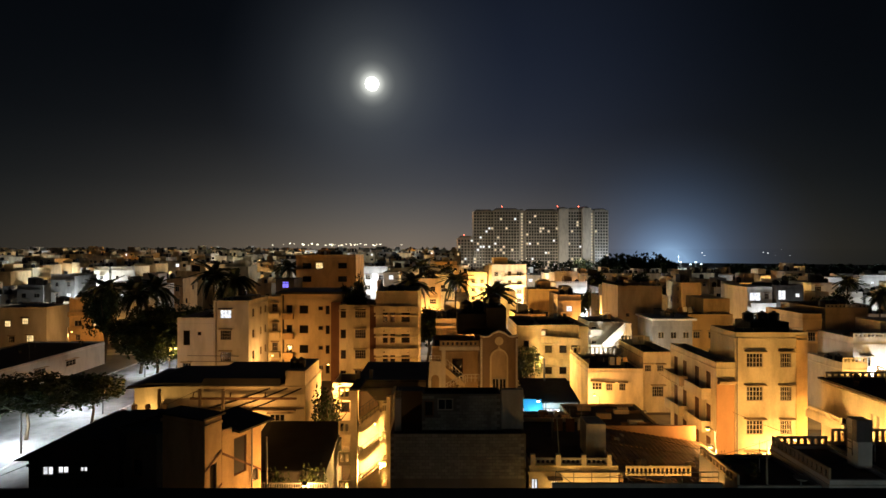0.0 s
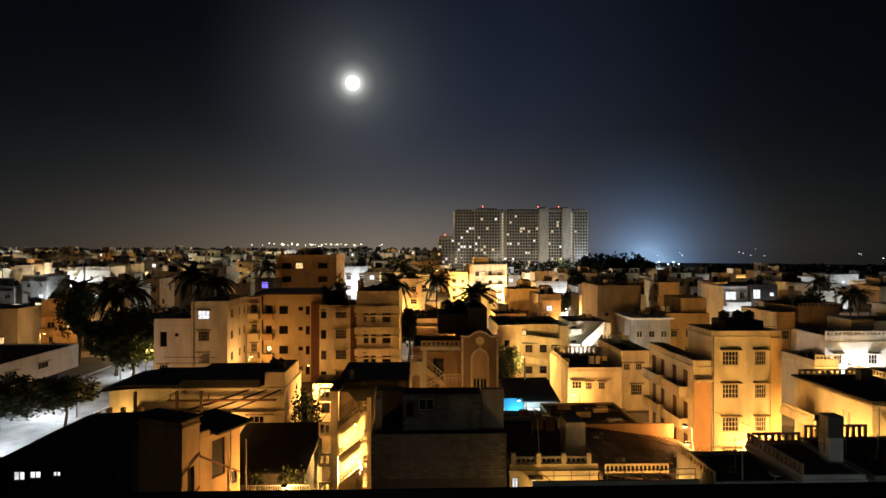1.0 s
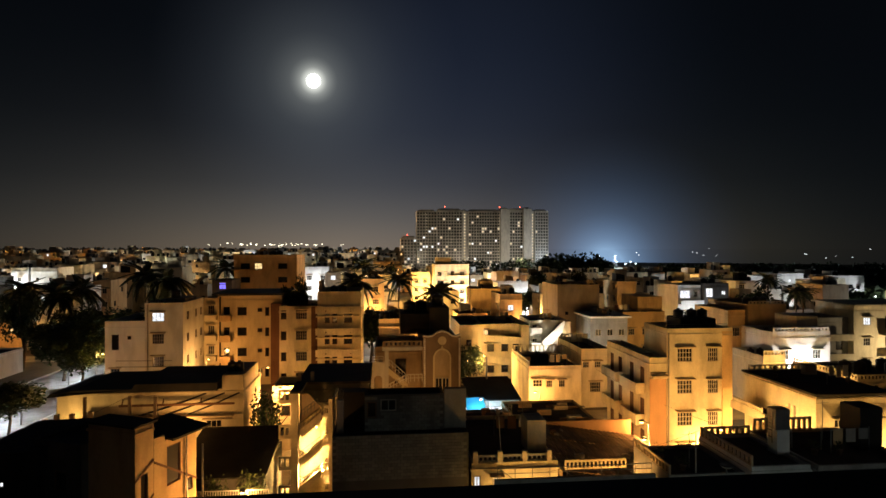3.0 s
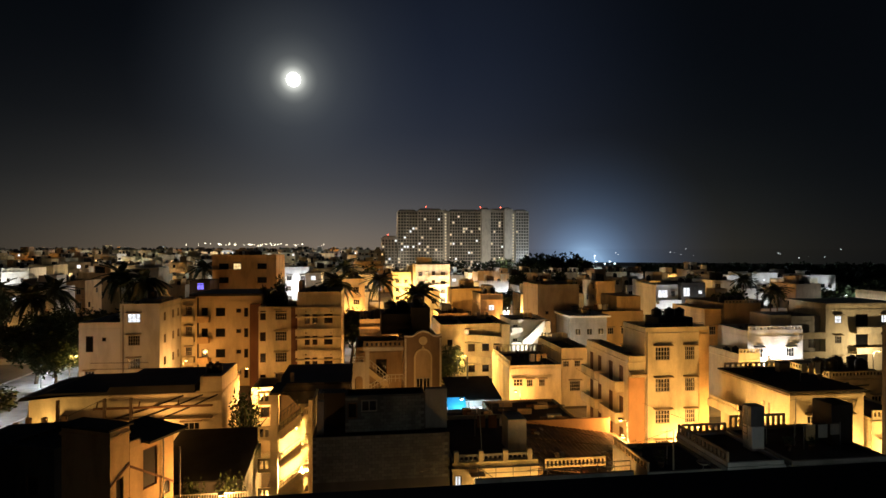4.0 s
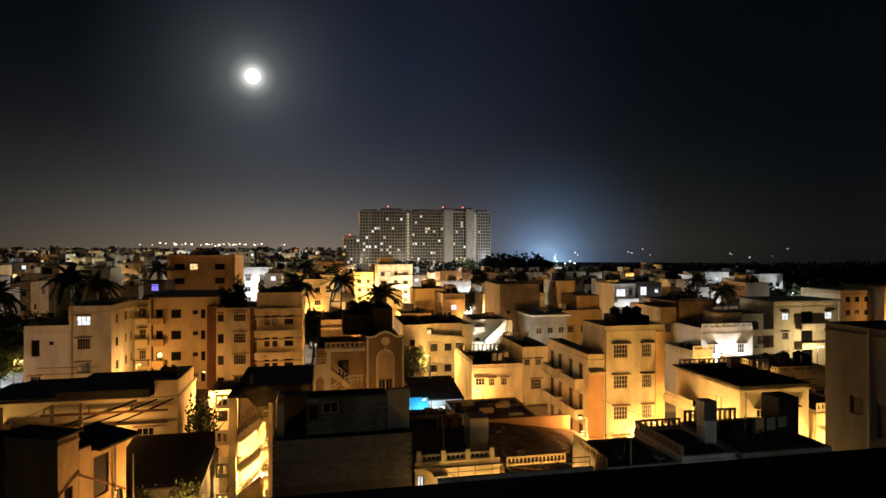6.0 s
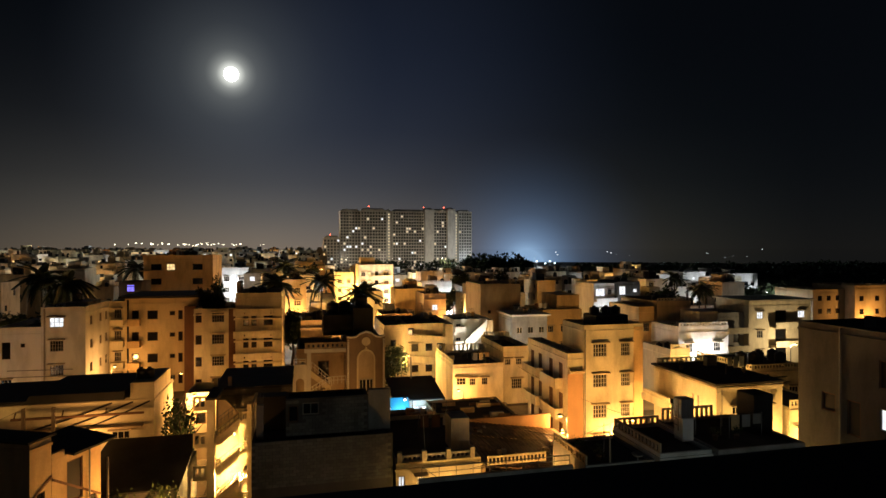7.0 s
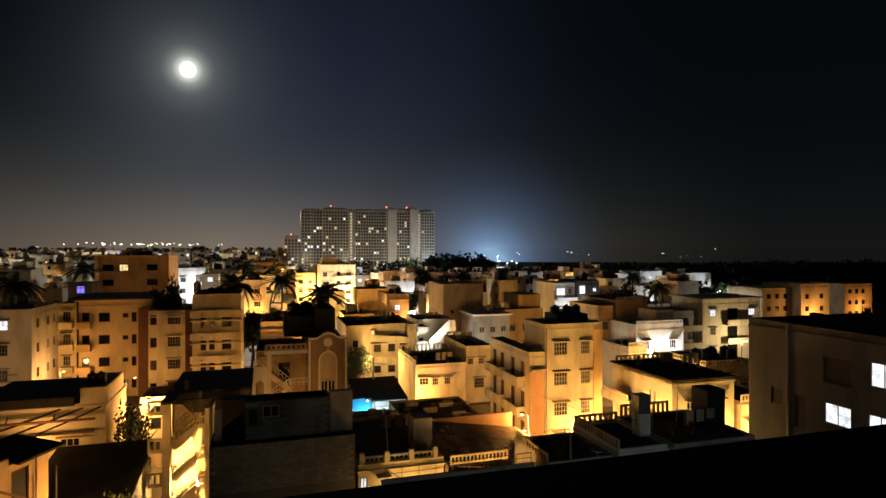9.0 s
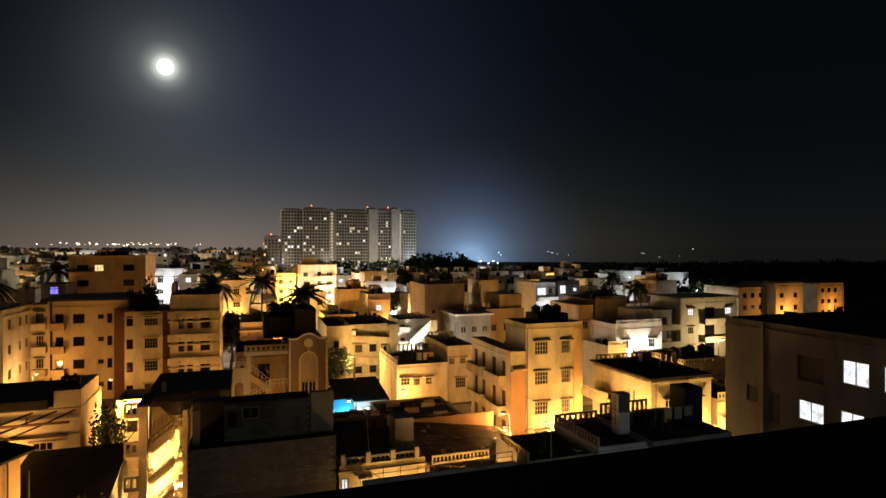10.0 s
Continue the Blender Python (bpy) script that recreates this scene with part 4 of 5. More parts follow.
    balustrade(q, "y", 47.92, 54.1, 63.4, 6.603, 0.55, 0.4, 0.16)
    balustrade(q, "x", 54.02, 48.1, 55.9, 6.603, 0.55, 0.4, 0.16)
    for x, y in ((50.2, 58.4), (51.6, 58.0), (53.0, 58.8), (54.6, 57.2), (55.2, 59)):
        water_tank(x, y, 6.4, 0.62, 1.35)
    y = house("low yellow house with a railed terrace", 39.6, 44.6, 40.5, 47, 6.6, CREAM, grid("f", [41, 43.2], [3.4], 1.1, 1.4, "dark"), parapet=0.15)
    balustrade(y, "x", 40.52, 39.7, 44.5, 6.603, 0.6, 0.36, 0.14)
    g = house("white house with a glaring lit terrace", 61, 66, 115, 124, 12.4, WHITE, [("f", 62.6, 9.6, 2.2, 1.7, "white"), ("f", 64.9, 9.9, 0.9, 1.2, "dark"), ("f", 62.6, 5.6, 1.3, 1.3, "dark"), ("f", 64.8, 5.6, 1.2, 1.3, "dark")])
    part_w("terrace", Shape().box(61, 66, 113.6, 114.99, 8.4, 8.55).box(61, 66, 113.6, 113.75, 8.553, 9.3, 0.03), WHITE, g)
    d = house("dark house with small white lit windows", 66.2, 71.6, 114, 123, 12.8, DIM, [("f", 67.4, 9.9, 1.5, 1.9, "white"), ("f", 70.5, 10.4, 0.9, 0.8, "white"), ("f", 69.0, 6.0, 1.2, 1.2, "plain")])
    for x in (68.4, 70.2):
        water_tank(x, 118, 12.1, 0.7, 1.5)
    h = house("orange apartment row above a bright lane", 113, 122, 109, 120, 10.6, TANNED, grid("f", [115, 117.5, 120], zs(2, 3, 3), 1.2, 1.2, "hole"))
    h = house("orange apartment row with a stair block", 122.1, 131, 106.5, 118, 11.6, TANNED, grid("f", [124, 128.5], zs(2, 3, 3), 1.2, 1.2, "hole"))
    house("tan apartment row at the edge of the fields", 148, 158, 116, 126, 10.6, OCHRE, grid("f", [150, 152.4, 154.8], zs(2, 3, 3), 1.2, 1.2, "hole"))


def near_right():
    p = house("flat-roofed yellow house with a long balcony", 32, 38.3, 39.9, 48.5, 9.0, CREAM, grid("l", [42.2, 42.8], [6.6], 0.3, 1.1, "plain") + grid("l", [45.5], [5.0], 1.2, 1.5, "hole") + grid("f", [34, 36.6], [6.0], 1.1, 1.2, "dark"), parapet=0.15)
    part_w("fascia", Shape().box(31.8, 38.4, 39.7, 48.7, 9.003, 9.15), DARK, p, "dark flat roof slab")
    part_w("balcony", Shape().box(30.6, 31.995, 44.0, 48.4, 5.9, 6.05).box(30.6, 30.75, 44.0, 48.4, 6.053, 6.5, 0.02), CREAM, p)
    part_w("balcony", Shape().box(30.6, 31.995, 43.6, 48.4, 2.9, 3.05).box(30.6, 30.75, 43.6, 48.4, 3.053, 3.9, 0.02), CREAM, p)
    balustrade(p, "y", 30.62, 44.2, 48.2, 6.503, 0.45, 0.3, 0.12)
    balustrade(p, "x", 48.3, 32.2, 38.1, 9.153, 0.5, 0.5, 0.2)
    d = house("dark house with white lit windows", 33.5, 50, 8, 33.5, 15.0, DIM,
              [("l", 23.9, 12.0, 1.6, 1.45, "white"), ("l", 21.4, 12.0, 1.9, 1.5, "white"), ("l", 26.7, 11.6, 1.9, 1.7, "black_pane"), ("l", 26.7, 9.1, 1.75, 1.3, "white"), ("l", 24.1, 9.1, 1.45, 1.3, "white"), ("l", 21.4, 9.1, 1.6, 1.4, "white"), ("l", 31.1, 9.3, 1.0, 1.2, "black_pane"), ("l", 29.3, 8.2, 0.9, 2.2, "black_pane")], parapet=0.4)
    part_w("drain_pipe", Shape().tube([(33.42, 30.2, 0), (33.42, 30.2, 14.9)], [0.06, 0.06], 6), STEEL, d)
    a = house("low dark house with a balustraded roof", 16.2, 20.8, 31.5, 36.3, 7.0, GREY, [], parapet=0.2, ledge=False)
    balustrade(a, "y", 16.22, 31.6, 36.2, 7.003, 0.55, 0.4, 0.18, material=TAN)
    b = house("dark house with a railed roof and a water tank", 20.9, 24.5, 31, 36.6, 7.5, WHITE, [], parapet=0.2)
    balustrade(b, "y", 20.92, 31.1, 36.5, 7.503, 0.6, 0.4, 0.18, material=TAN)
    balustrade(b, "x", 36.4, 21.2, 24.4, 7.503, 0.6, 0.4, 0.18, material=TAN)
    part_w("tank_stand", Shape().box(23.6, 24.4, 32.6, 33.5, 7.5, 9.0, 0.04), WHITE, b)
    t = thing("water_tank", 24.0, 33.05, 9.0, "dark square steel water tank on a pedestal", "water tank")
    part("body", Shape().box(-0.45, 0.45, -0.4, 0.4, 0, 1.25, 0.05), STEEL, t)
    part("ladder", Shape().lattice("y", -0.6, 0.04, [-0.25, -0.2, 0.2, 0.25], [-0.8, -0.5, -0.45, -0.1, -0.05, 0.3, 0.35, 0.7, 0.75, 1.2], lambda i, k: i != 1 or k % 2), STEEL, t)
    c = house("dark house with a boxed roof room", 24.6, 31.0, 30.5, 37, 7.6, GREY, [], parapet=0.2)
    balustrade(c, "x", 36.6, 24.8, 29.0, 7.603, 0.9, 0.4, 0.18, material=TAN)
    part_w("roof_box", Shape().box(29.4, 30.9, 33.0, 34.6, 7.403, 10.1, 0.05), DARK, c)
    m = thing("antenna_mast", 17.9, 31.7, 7.0, "thin pale antenna mast on a dark roof", "antenna")
    part("mast", Shape().tube([(0, 0, 0), (0, 0, 1.4), (0, 0, 2.4)], [0.06, 0.045, 0.015], 6), FRAME, m)
    q = thing("satellite_dish", 19.6, 31.4, 7.0, "small pale satellite dish on a parapet", "satellite dish")
    part("dish", Shape().lathe(0, 0, [(0.02, 0.3), (0.25, 0.36), (0.38, 0.48), (0.4, 0.5), (0.24, 0.4), (0.02, 0.34)], 16), FRAME, q)
    part("stand", Shape().tube([(0, 0, 0), (0, 0, 0.32)], [0.04, 0.04], 6), STEEL, q)
    e = house("cream house with a pillared parapet", 5.4, 11.0, 36.0, 46.3, 6.4, CREAM, [("f", 7.0, 4.9, 0.5, 0.6, "warm"), ("f", 5.75, 4.5, 0.45, 1.1, "white")], parapet=0.3)
    for x in (5.5, 7.1, 8.7, 10.3):
        part_w("pillar", Shape().box(x, x + 0.3, 36.0, 36.3, 6.403, 7.1, 0.04), CREAM, e)
    balustrade(e, "x", 36.1, 5.81, 7.09, 6.403, 0.45, 0.3, 0.1, material=GREY)
    balustrade(e, "x", 36.1, 7.41, 8.69, 6.403, 0.45, 0.3, 0.1, material=GREY)
    balustrade(e, "x", 36.1, 9.01, 10.29, 6.403, 0.45, 0.3, 0.1, material=GREY)
    part_w("roof_room", Shape().box(9.6, 10.9, 38.4, 40.2, 6.1, 8.3, 0.04), CREAM, e)
    part_w("mast", Shape().tube([(7.6, 37.5, 6.1), (7.45, 37.5, 8.9)], [0.035, 0.02], 6), FRAME, e)
    f = house("dark low house with a littered roof", 6.0, 12.0, 46.5, 58, 3.6, GREY, [], parapet=0.3)
    g = house("low house under a tarpaulin roof", 12.2, 20.0, 47, 60, 3.8, TAN, [], parapet=0.25)
    rnd = random.Random(8)
    for k in range(26):
        x, y = rnd.uniform(12.6, 19.4), rnd.uniform(47.6, 59)
        part_w("plank", Shape().box(x, x + rnd.uniform(0.6, 2.2), y, y + rnd.uniform(0.15, 0.5), 3.553, 3.62 + rnd.uniform(0, 0.5), 0.02), rnd.choice([WOOD, TAN, STEEL, WOOD]), g)
    for k in range(14):
        x, y = rnd.uniform(6.4, 11.4), rnd.uniform(47, 57)
        part_w("crate", Shape().box(x, x + rnd.uniform(0.3, 1.0), y, y + rnd.uniform(0.3, 0.8), 3.303, 3.5 + rnd.uniform(0, 0.6), 0.03), rnd.choice([WOOD, TAN, GREY]), f)
    t = house("low house under rusty corrugated sheets", 11.6, 20.6, 36.5, 46, 4.0, TAN, [], parapet=0.1)
    zig = [(11.4 + 0.19 * i, 5.6 - 0.028 * i + (0.07 if i % 2 else 0)) for i in range(50)]
    for y0, y1, dz in ((36.3, 39.5, 0.0), (39.3, 42.6, 0.09), (42.4, 46.2, 0.18)):
        part_w("corrugated_sheet", Shape().prism([(u, z + dz - 0.03) for u, z in zig][::-1] + [(u, z + dz) for u, z in zig], "y", y0, y1), RUST, t)
    # tan wall given orange, so the lamplight's tint is in its colour
    part_w("parapet_wall", Shape().box(12.0, 20.4, 46.25, 46.45, 0, 5.75, 0.02), ORANGE, t, "parapet wall with lamplit orange in its colour")
    balustrade(t, "x", 36.05, 11.5, 15.6, 5.75, 0.6, 0.26, 0.09)
    part_w("ridge_wall", Shape().box(11.2, 11.45, 36.4, 46.1, 0, 5.7), TAN, t)
    for k in range(9):
        x, y = rnd.uniform(12.4, 19.6), rnd.uniform(37, 45)
        part_w("weight_stone", Shape().box(x, x + rnd.uniform(0.2, 0.5), y, y + rnd.uniform(0.2, 0.45), 5.4 - 0.147 * (x - 11.4) / 1.0, 5.95 - 0.147 * (x - 11.4), 0.04), rnd.choice([GREY, WOOD, TAN]), t)
    w = house("low compound wall with a metal railing", 6.3, 16.1, 33.0, 33.2, 6.5, GREY, [], parapet=0.02, ledge=False, category="wall")
    handrail(w, [(6.5, 33.1, 6.5), (15.9, 33.1, 6.5)], STEEL, 0.62, 9, 0.03)
    for x in (6.5, 10.1):
        part_w("brace", Shape().tube([(x, 33.1, 7.2), (x + 0.9, 33.1, 6.51)], [0.025, 0.025], 6), STEEL, w)


yellow_house()
apartments()
flat_house()
gable_house()
stair_house()
arch_house()
block_house()
middle_right()
near_right()
house("long white one-storey warehouse beside the road", -72, -59, 58, 100, 3.9, WHITE, grid("r", [63, 70, 77, 84, 91], [1.5], 2.4, 0.9, "dark"), parapet=0.25, roof=DARK)
hh = house("orange six-storey house over the roofs", -33, -19.6, 129, 142, 18.7, OCHRE, grid("f", [-22.6, -30.6], zs(6.6, 3, 4), 2.0, 1.3, "hole") + [("f", -27.8, 15.6, 1.6, 1.3, "warm")])
part_w("roof_band", Shape().box(-33.4, -28, 127.6, 128.99, 15.4, 15.6), OCHRE, hh)
for x in (-27.5, -25.6, -24.2):
    water_tank(x, 134, 18.0, 0.8, 1.6)
lane_house = house("yellow apartment house beside a bright lane", 17, 29, 200, 214, 14.6, CREAM, grid("f", [18.6], zs(1.2, 3.1, 4), 1.5, 1.5, "dark") + grid("f", [23.2], zs(1.0, 3.1, 4), 1.2, 1.9, "hole") + grid("f", [26.6], zs(1.2, 3.1, 4), 1.7, 1.5, "grille") + [("f", 20.8, 7.6, 1.2, 1.3, "warm"), ("f", 20.8, 10.6, 1.2, 1.3, "warm")])
for k in range(4):
    part_w("balcony", Shape().box(21.6, 28.6, 198.6, 199.98, 3.1 * k + 0.5, 3.1 * k + 0.65).box(21.6, 28.6, 198.6, 198.75, 3.1 * k + 0.653, 3.1 * k + 1.5, 0.03), CREAM, lane_house)
part_w("roof_room", Shape().box(18, 23, 204, 212, 14.0, 16.9, 0.05), OCHRE, lane_house)
house("lamplit yellow house at the lane's end", 9.6, 16.2, 212, 224, 11.4, CREAM, grid("f", [11.2, 14.4], zs(1.2, 3.1, 3), 1.4, 1.4, "dark"))
house("plain ochre house beside the bright lane", 33, 41, 188, 200, 9.6, OCHRE, grid("f", [35, 38.6], zs(1.2, 3.1, 3), 1.4, 1.4, "dark") + grid("l", [191, 196], zs(1.2, 3.1, 3), 1.3, 1.4, "dark"))
house("white house under a bright lane lamp", -25, -17, 176, 186, 14.6, WHITE, grid("f", [-23, -19], zs(4.4, 3.1, 3), 1.5, 1.4, "dark") + [("f", -21, 11.0, 1.6, 1.6, "white")])
house("cream house under a bright lane lamp", -10.5, -3, 177, 187, 12.8, CREAM, grid("f", [-8.6, -5], zs(1.4, 3.1, 4), 1.5, 1.4, "dark"))
house("tall grey house with a lit stairhead", -17.5, -13, 168, 176, 13.2, GREY, grid("f", [-15.2], zs(1.4, 3.1, 3), 1.5, 1.4, "dark") + [("f", -15.2, 11.0, 1.4, 1.4, "white")])
house("small plastered house with a violet lit window", -34.4, -30.6, 118, 125, 13.8, DIM, [("f", -32.4, 12.0, 1.3, 1.3, "blue")])
house("white house over the lane with lit windows", -89.5, -79.5, 115, 123, 8.3, WHITE, [("f", -87.3, 4.4, 1.2, 1.2, "warm"), ("f", -83.8, 4.9, 1.2, 1.2, "warm"), ("f", -82.8, 1.4, 1.4, 1.3, "warm"), ("f", -86.5, 1.2, 1.2, 1.3, "dark")])
# cream block added behind the lane lamp so that its glare shows
house("cream block added to catch the lane lamp's glare", -11.2, -8.5, 58.2, 62.5, 6.4, CREAM, [("f", -9.9, 3.4, 0.9, 1.1, "hole")])
for k, x in enumerate((97, 107, 118, 128, 138)):
    w = 8.5
    ap = house("white apartment house near the fields", x, x + w, 163 + 3 * (k % 2), 175, 11.0 + 0.8 * (k % 3), WHITE,
               grid("f", [x + 1.6, x + 6.6], zs(1.6, 3.0, 3), 1.3, 1.2, "dark") + grid("f", [x + 4.1], zs(1.3, 3.0, 3), 1.5, 1.8, "hole") + ([("f", x + 4.1, 10.0, 1.0, 0.8, "white")] if k == 2 else []), group="white apartment houses")
    for i in range(3):
        part_w("balcony", Shape().box(x + 3, x + 5.4, 161.9 + 3 * (k % 2), 162.99 + 3 * (k % 2), 3.0 * i + 0.9, 3.0 * i + 1.9, 0.03), WHITE, ap)
    water_tank(x + 3, 168, 10.3 + 0.8 * (k % 3), 0.8, 1.8)


# ---- the high apartment tower far behind ----
def tower():
    t = thing("apartment_tower", 92, 544, 0, "long grey high-rise apartment tower with scattered lit windows", "tower block")
    rnd = random.Random(5)
    # x from, to, front y, height, window columns (0: blank pale wall)
    secs = [(-63, -44, 0, 56, 7), (-44, -20, -3, 57, 9), (-20, -13.5, 1.5, 56.5, 0), (-13.5, 17, 0, 56.5, 12), (17, 26, -5, 58, 0), (26, 39, -2, 57.5, 5), (39, 47, -6, 58.5, 0), (47, 51, 0, 57, 0), (51, 64, -2, 56.8, 5), (-78, -63, 5, 31, 5)]
    panes, ledges, fins = Shape(), Shape(), Shape()
    k = Shape().box(-0.85, 0.85, -0.12, 0.0, 0, 1.7)
    warm, white = mesh_of("window", k.v, k.f, LIT_FAR), mesh_of("window", k.v, k.f, LIT_WHITE)
    for x0, x1, y0, h, n in secs:
        part("wall_block", Shape().box(x0, x1, y0, 20, 0, h).box(x0 + 2, x1 - 2, y0 + 4, 16, h, h + 1.6), FACADE, t)
        for f in range(int(h // 2.9)):
            z = f * 2.9 + 1.0
            if n:
                ledges.box(x0 + 0.2, x1 - 0.2, y0 - 0.9, y0 - 0.01, z - 0.75, z - 0.3)
            for i in range(n):
                x = x0 + (i + 0.5) * (x1 - x0) / n
                q = rnd.random()
                if q < 0.06 or (q < 0.15 and f < 4):
                    w = part("window", warm if rnd.random() < 0.6 else white, LIT_WARM, t, "window lit from inside")
                    w.location = (x, y0 - 0.2, z)
                else:
                    panes.box(x - 0.95, x + 0.95, y0 - 0.06, y0 - 0.004, z - 0.2, z + 1.75)
        for i in range(n + 1):
            x = x0 + 0.25 + i * (x1 - x0 - 0.5) / max(n, 1)
            if n:
                fins.box(x - 0.22, x + 0.22, y0 - 1.0, y0 - 0.012, 0, h - 0.5)
    part("dark_window", panes, TOWER_GLASS, t)["kind"] = "stuff"
    part("floor_ledge", ledges, FACADE, t)["kind"] = "stuff"
    part("fin", fins, FACADE, t)["kind"] = "stuff"
    for x, y0, r in ((-54, -1.1, 0.3), (-17, 1.4, 0.8), (16, -1.1, 0.3), (49, -0.1, 0.7)):
        for f in range(1, 19):
            part("stair_lamp", Shape().box(x - r, x + r, y0 - 0.2, y0, f * 2.9 + 0.4, f * 2.9 + (1.5 if r > 0.5 else 0.9)), LIT_FAR, t)
    for x in (-36, 17, 37, -72):
        z = 33 if x == -72 else 60
        b = part("beacon", Shape().tube([(x, 2, z - 3.5), (x, 2, z)], [0.25, 0.2], 6), STEEL, t)
        part("bulb", Shape().lathe(x, 2, [(0.2, z), (0.45, z + 0.3), (0.4, z + 0.7), (0.1, z + 0.9)], 8), LAMP_RED, b, "red warning bulb")
    # added lamps that brighten the tower's grey front
    for x, p in ((-60, 15000), (-20, 16000), (25, 17000), (66, 40000)):
        street_lamp(92 + x, 505, 12, p, (1.0, 0.85, 0.62) if x < 60 else COOL, size=1.0, bulb=LAMP_WHITE)


tower()


# ---- trees ----
def leaf_crown(rnd, r, height, leaves, size):
    s = Shape()
    lobes = [(Vector((rnd.uniform(-0.6, 0.6) * r, rnd.uniform(-0.6, 0.6) * r, rnd.uniform(-0.35, 0.4) * height)), rnd.uniform(0.32, 0.6) * r) for _ in range(11)]
    for _ in range(leaves):
        c, q = rnd.choice(lobes)
        d = Vector((rnd.gauss(0, 1), rnd.gauss(0, 1), rnd.gauss(0, 1))).normalized()
        p = c + d * q * rnd.uniform(0.55, 1.08)
        a = Vector((rnd.gauss(0, 1), rnd.gauss(0, 1), rnd.gauss(0, 0.6))).normalized() * size * rnd.uniform(0.6, 1.3)
        b = a.cross(d + Vector((0.01, 0, 0))).normalized() * a.length * 0.5
        s.add([p - a, p - b, p + a, p + b], [(0, 1, 2, 3)])
    return s


TREES = {}


def tree(x, y, h, r, kind, label="dark leafy street tree with an uneven crown", z=0.0):
    rnd = random.Random(kind)
    t = thing("tree", x, y, z, label, "tree", "trees")
    if kind not in TREES:
        tr = Shape().tube([(0, 0, 0), (0.03, 0.02, 0.25), (0, 0, 0.5), (0.02, 0, 0.75)], [0.035, 0.028, 0.022, 0.01], 8)
        limbs = []
        for i in range(5):
            a = i * 1.26 + rnd.uniform(-0.3, 0.3)
            l = Shape().tube([(0, 0, 0.38 + 0.05 * i), (0.14 * math.cos(a), 0.14 * math.sin(a), 0.56 + 0.03 * i), (0.3 * math.cos(a), 0.3 * math.sin(a), 0.72 + 0.03 * i)], [0.016, 0.011, 0.004], 6)
            limbs.append(mesh_of("limb", l.v, l.f, BARK, True))
        cr = leaf_crown(rnd, 1.0, 1.0, 900 if kind == 9 else 3600, 0.085)
        TREES[kind] = (mesh_of("trunk", tr.v, tr.f, BARK, True), limbs, mesh_of("crown", cr.v, cr.f, LEAF))
    tr, limbs, cr = TREES[kind]
    for name, me in [("trunk", tr)] + [("limb", l) for l in limbs]:
        o = part(name, me, BARK, t)
        o.scale = (h * 0.8, h * 0.8, h)
    c = part("crown", cr, LEAF, t)
    c.location, c.scale = (0, 0, h * 0.68), (r, r, h * 0.42)
    return t


def palm(x, y, h, kind=0, z=0.0, size=1.0):
    t = thing("palm_tree", x, y, z, "tall coconut palm with drooping fronds", "palm tree", "palms")
    rnd = random.Random(kind)
    if "palm" not in TREES:
        fr = Shape()
        mid = [(0.35 * i, 0, 0.62 * math.sin(i * 0.36) - 0.028 * i * i) for i in range(11)]
        fr.tube(mid, [0.045 - 0.0035 * i for i in range(11)], 5)
        for i in range(2, 70):
            k = i / 69 * 10
            a, b = mid[min(int(k), 9)], mid[min(int(k) + 1, 10)]
            f = k - int(k) if k < 10 else 1
            p = Vector(a).lerp(Vector(b), f)
            long = 0.95 * math.sin(0.25 + 2.7 * i / 69) + 0.12
            for side in (-1, 1):
                tip = p + Vector((0.28, side * long * 0.75, -0.42 * long))
                fr.add([p, p + Vector((0.17, 0, 0)), tip + Vector((0.08, 0, 0)), tip], [(0, 1, 2, 3)])
        TREES["palm"] = mesh_of("frond", fr.v, fr.f, PALM)
    lean = rnd.uniform(-0.6, 0.6)
    part("trunk", Shape().tube([(0, 0, 0), (lean * 0.3, 0, h * 0.4), (lean, 0, h)], [0.24, 0.17, 0.13], 8), BARK, t, smooth=True)
    for i in range(34):
        f = part("frond", TREES["palm"], PALM, t)
        f.location, f.rotation_euler = (lean, 0, h), (0, radians(rnd.uniform(-85, 22)), i * 2.4 + rnd.uniform(-0.2, 0.2))
        f.scale = [rnd.uniform(0.72, 1.0) * size] * 3
    return t


for x, y, h, r, k in [(-40.4, 66, 6.0, 3.2, 1), (-43.6, 60.0, 6.6, 4.0, 2), (-46.4, 57.4, 6.8, 4.3, 3), (-48.5, 92, 9.5, 5.6, 1), (-44, 95, 10, 5.4, 2), (-41.0, 100, 10, 5.0, 3), (-43.0, 86, 7.8, 4.0, 1), (-56.5, 112, 9, 4, 3),
                      (-10.3, 52, 7.6, 1.8, 9), (-8.6, 38.6, 5.4, 1.2, 9), (-10.9, 38.5, 5.2, 1.1, 9), (11.5, 80, 6, 2.2, 2), (9.2, 76, 6.5, 2.6, 1), (-14, 90, 15.2, 2.2, 3), (-16, 92, 14.6, 1.8, 1)]:
    tree(x, y, h, r, k)
for x, y, h, k in [(-46, 116, 14.2, 1), (-42, 114, 13.6, 2), (-68, 116, 11.5, 3), (-60, 113, 10.6, 4), (-58, 116, 11.6, 5), (2.2, 112, 13.2, 6), (9.0, 100, 11.6, 7), (-5, 104, 13.2, 8), (-5.2, 140, 15, 9), (86, 122, 12.5, 10), (80, 105, 11, 11), (90, 116, 10.5, 12), (77, 92, 9, 13), (47.4, 51.2, 5.4, 14), (-38, 140, 15, 15)]:
    palm(x, y, h, k, size=0.55 if y < 60 else 0.72 if x > 60 else 1.12 if x < -40 else 0.95)

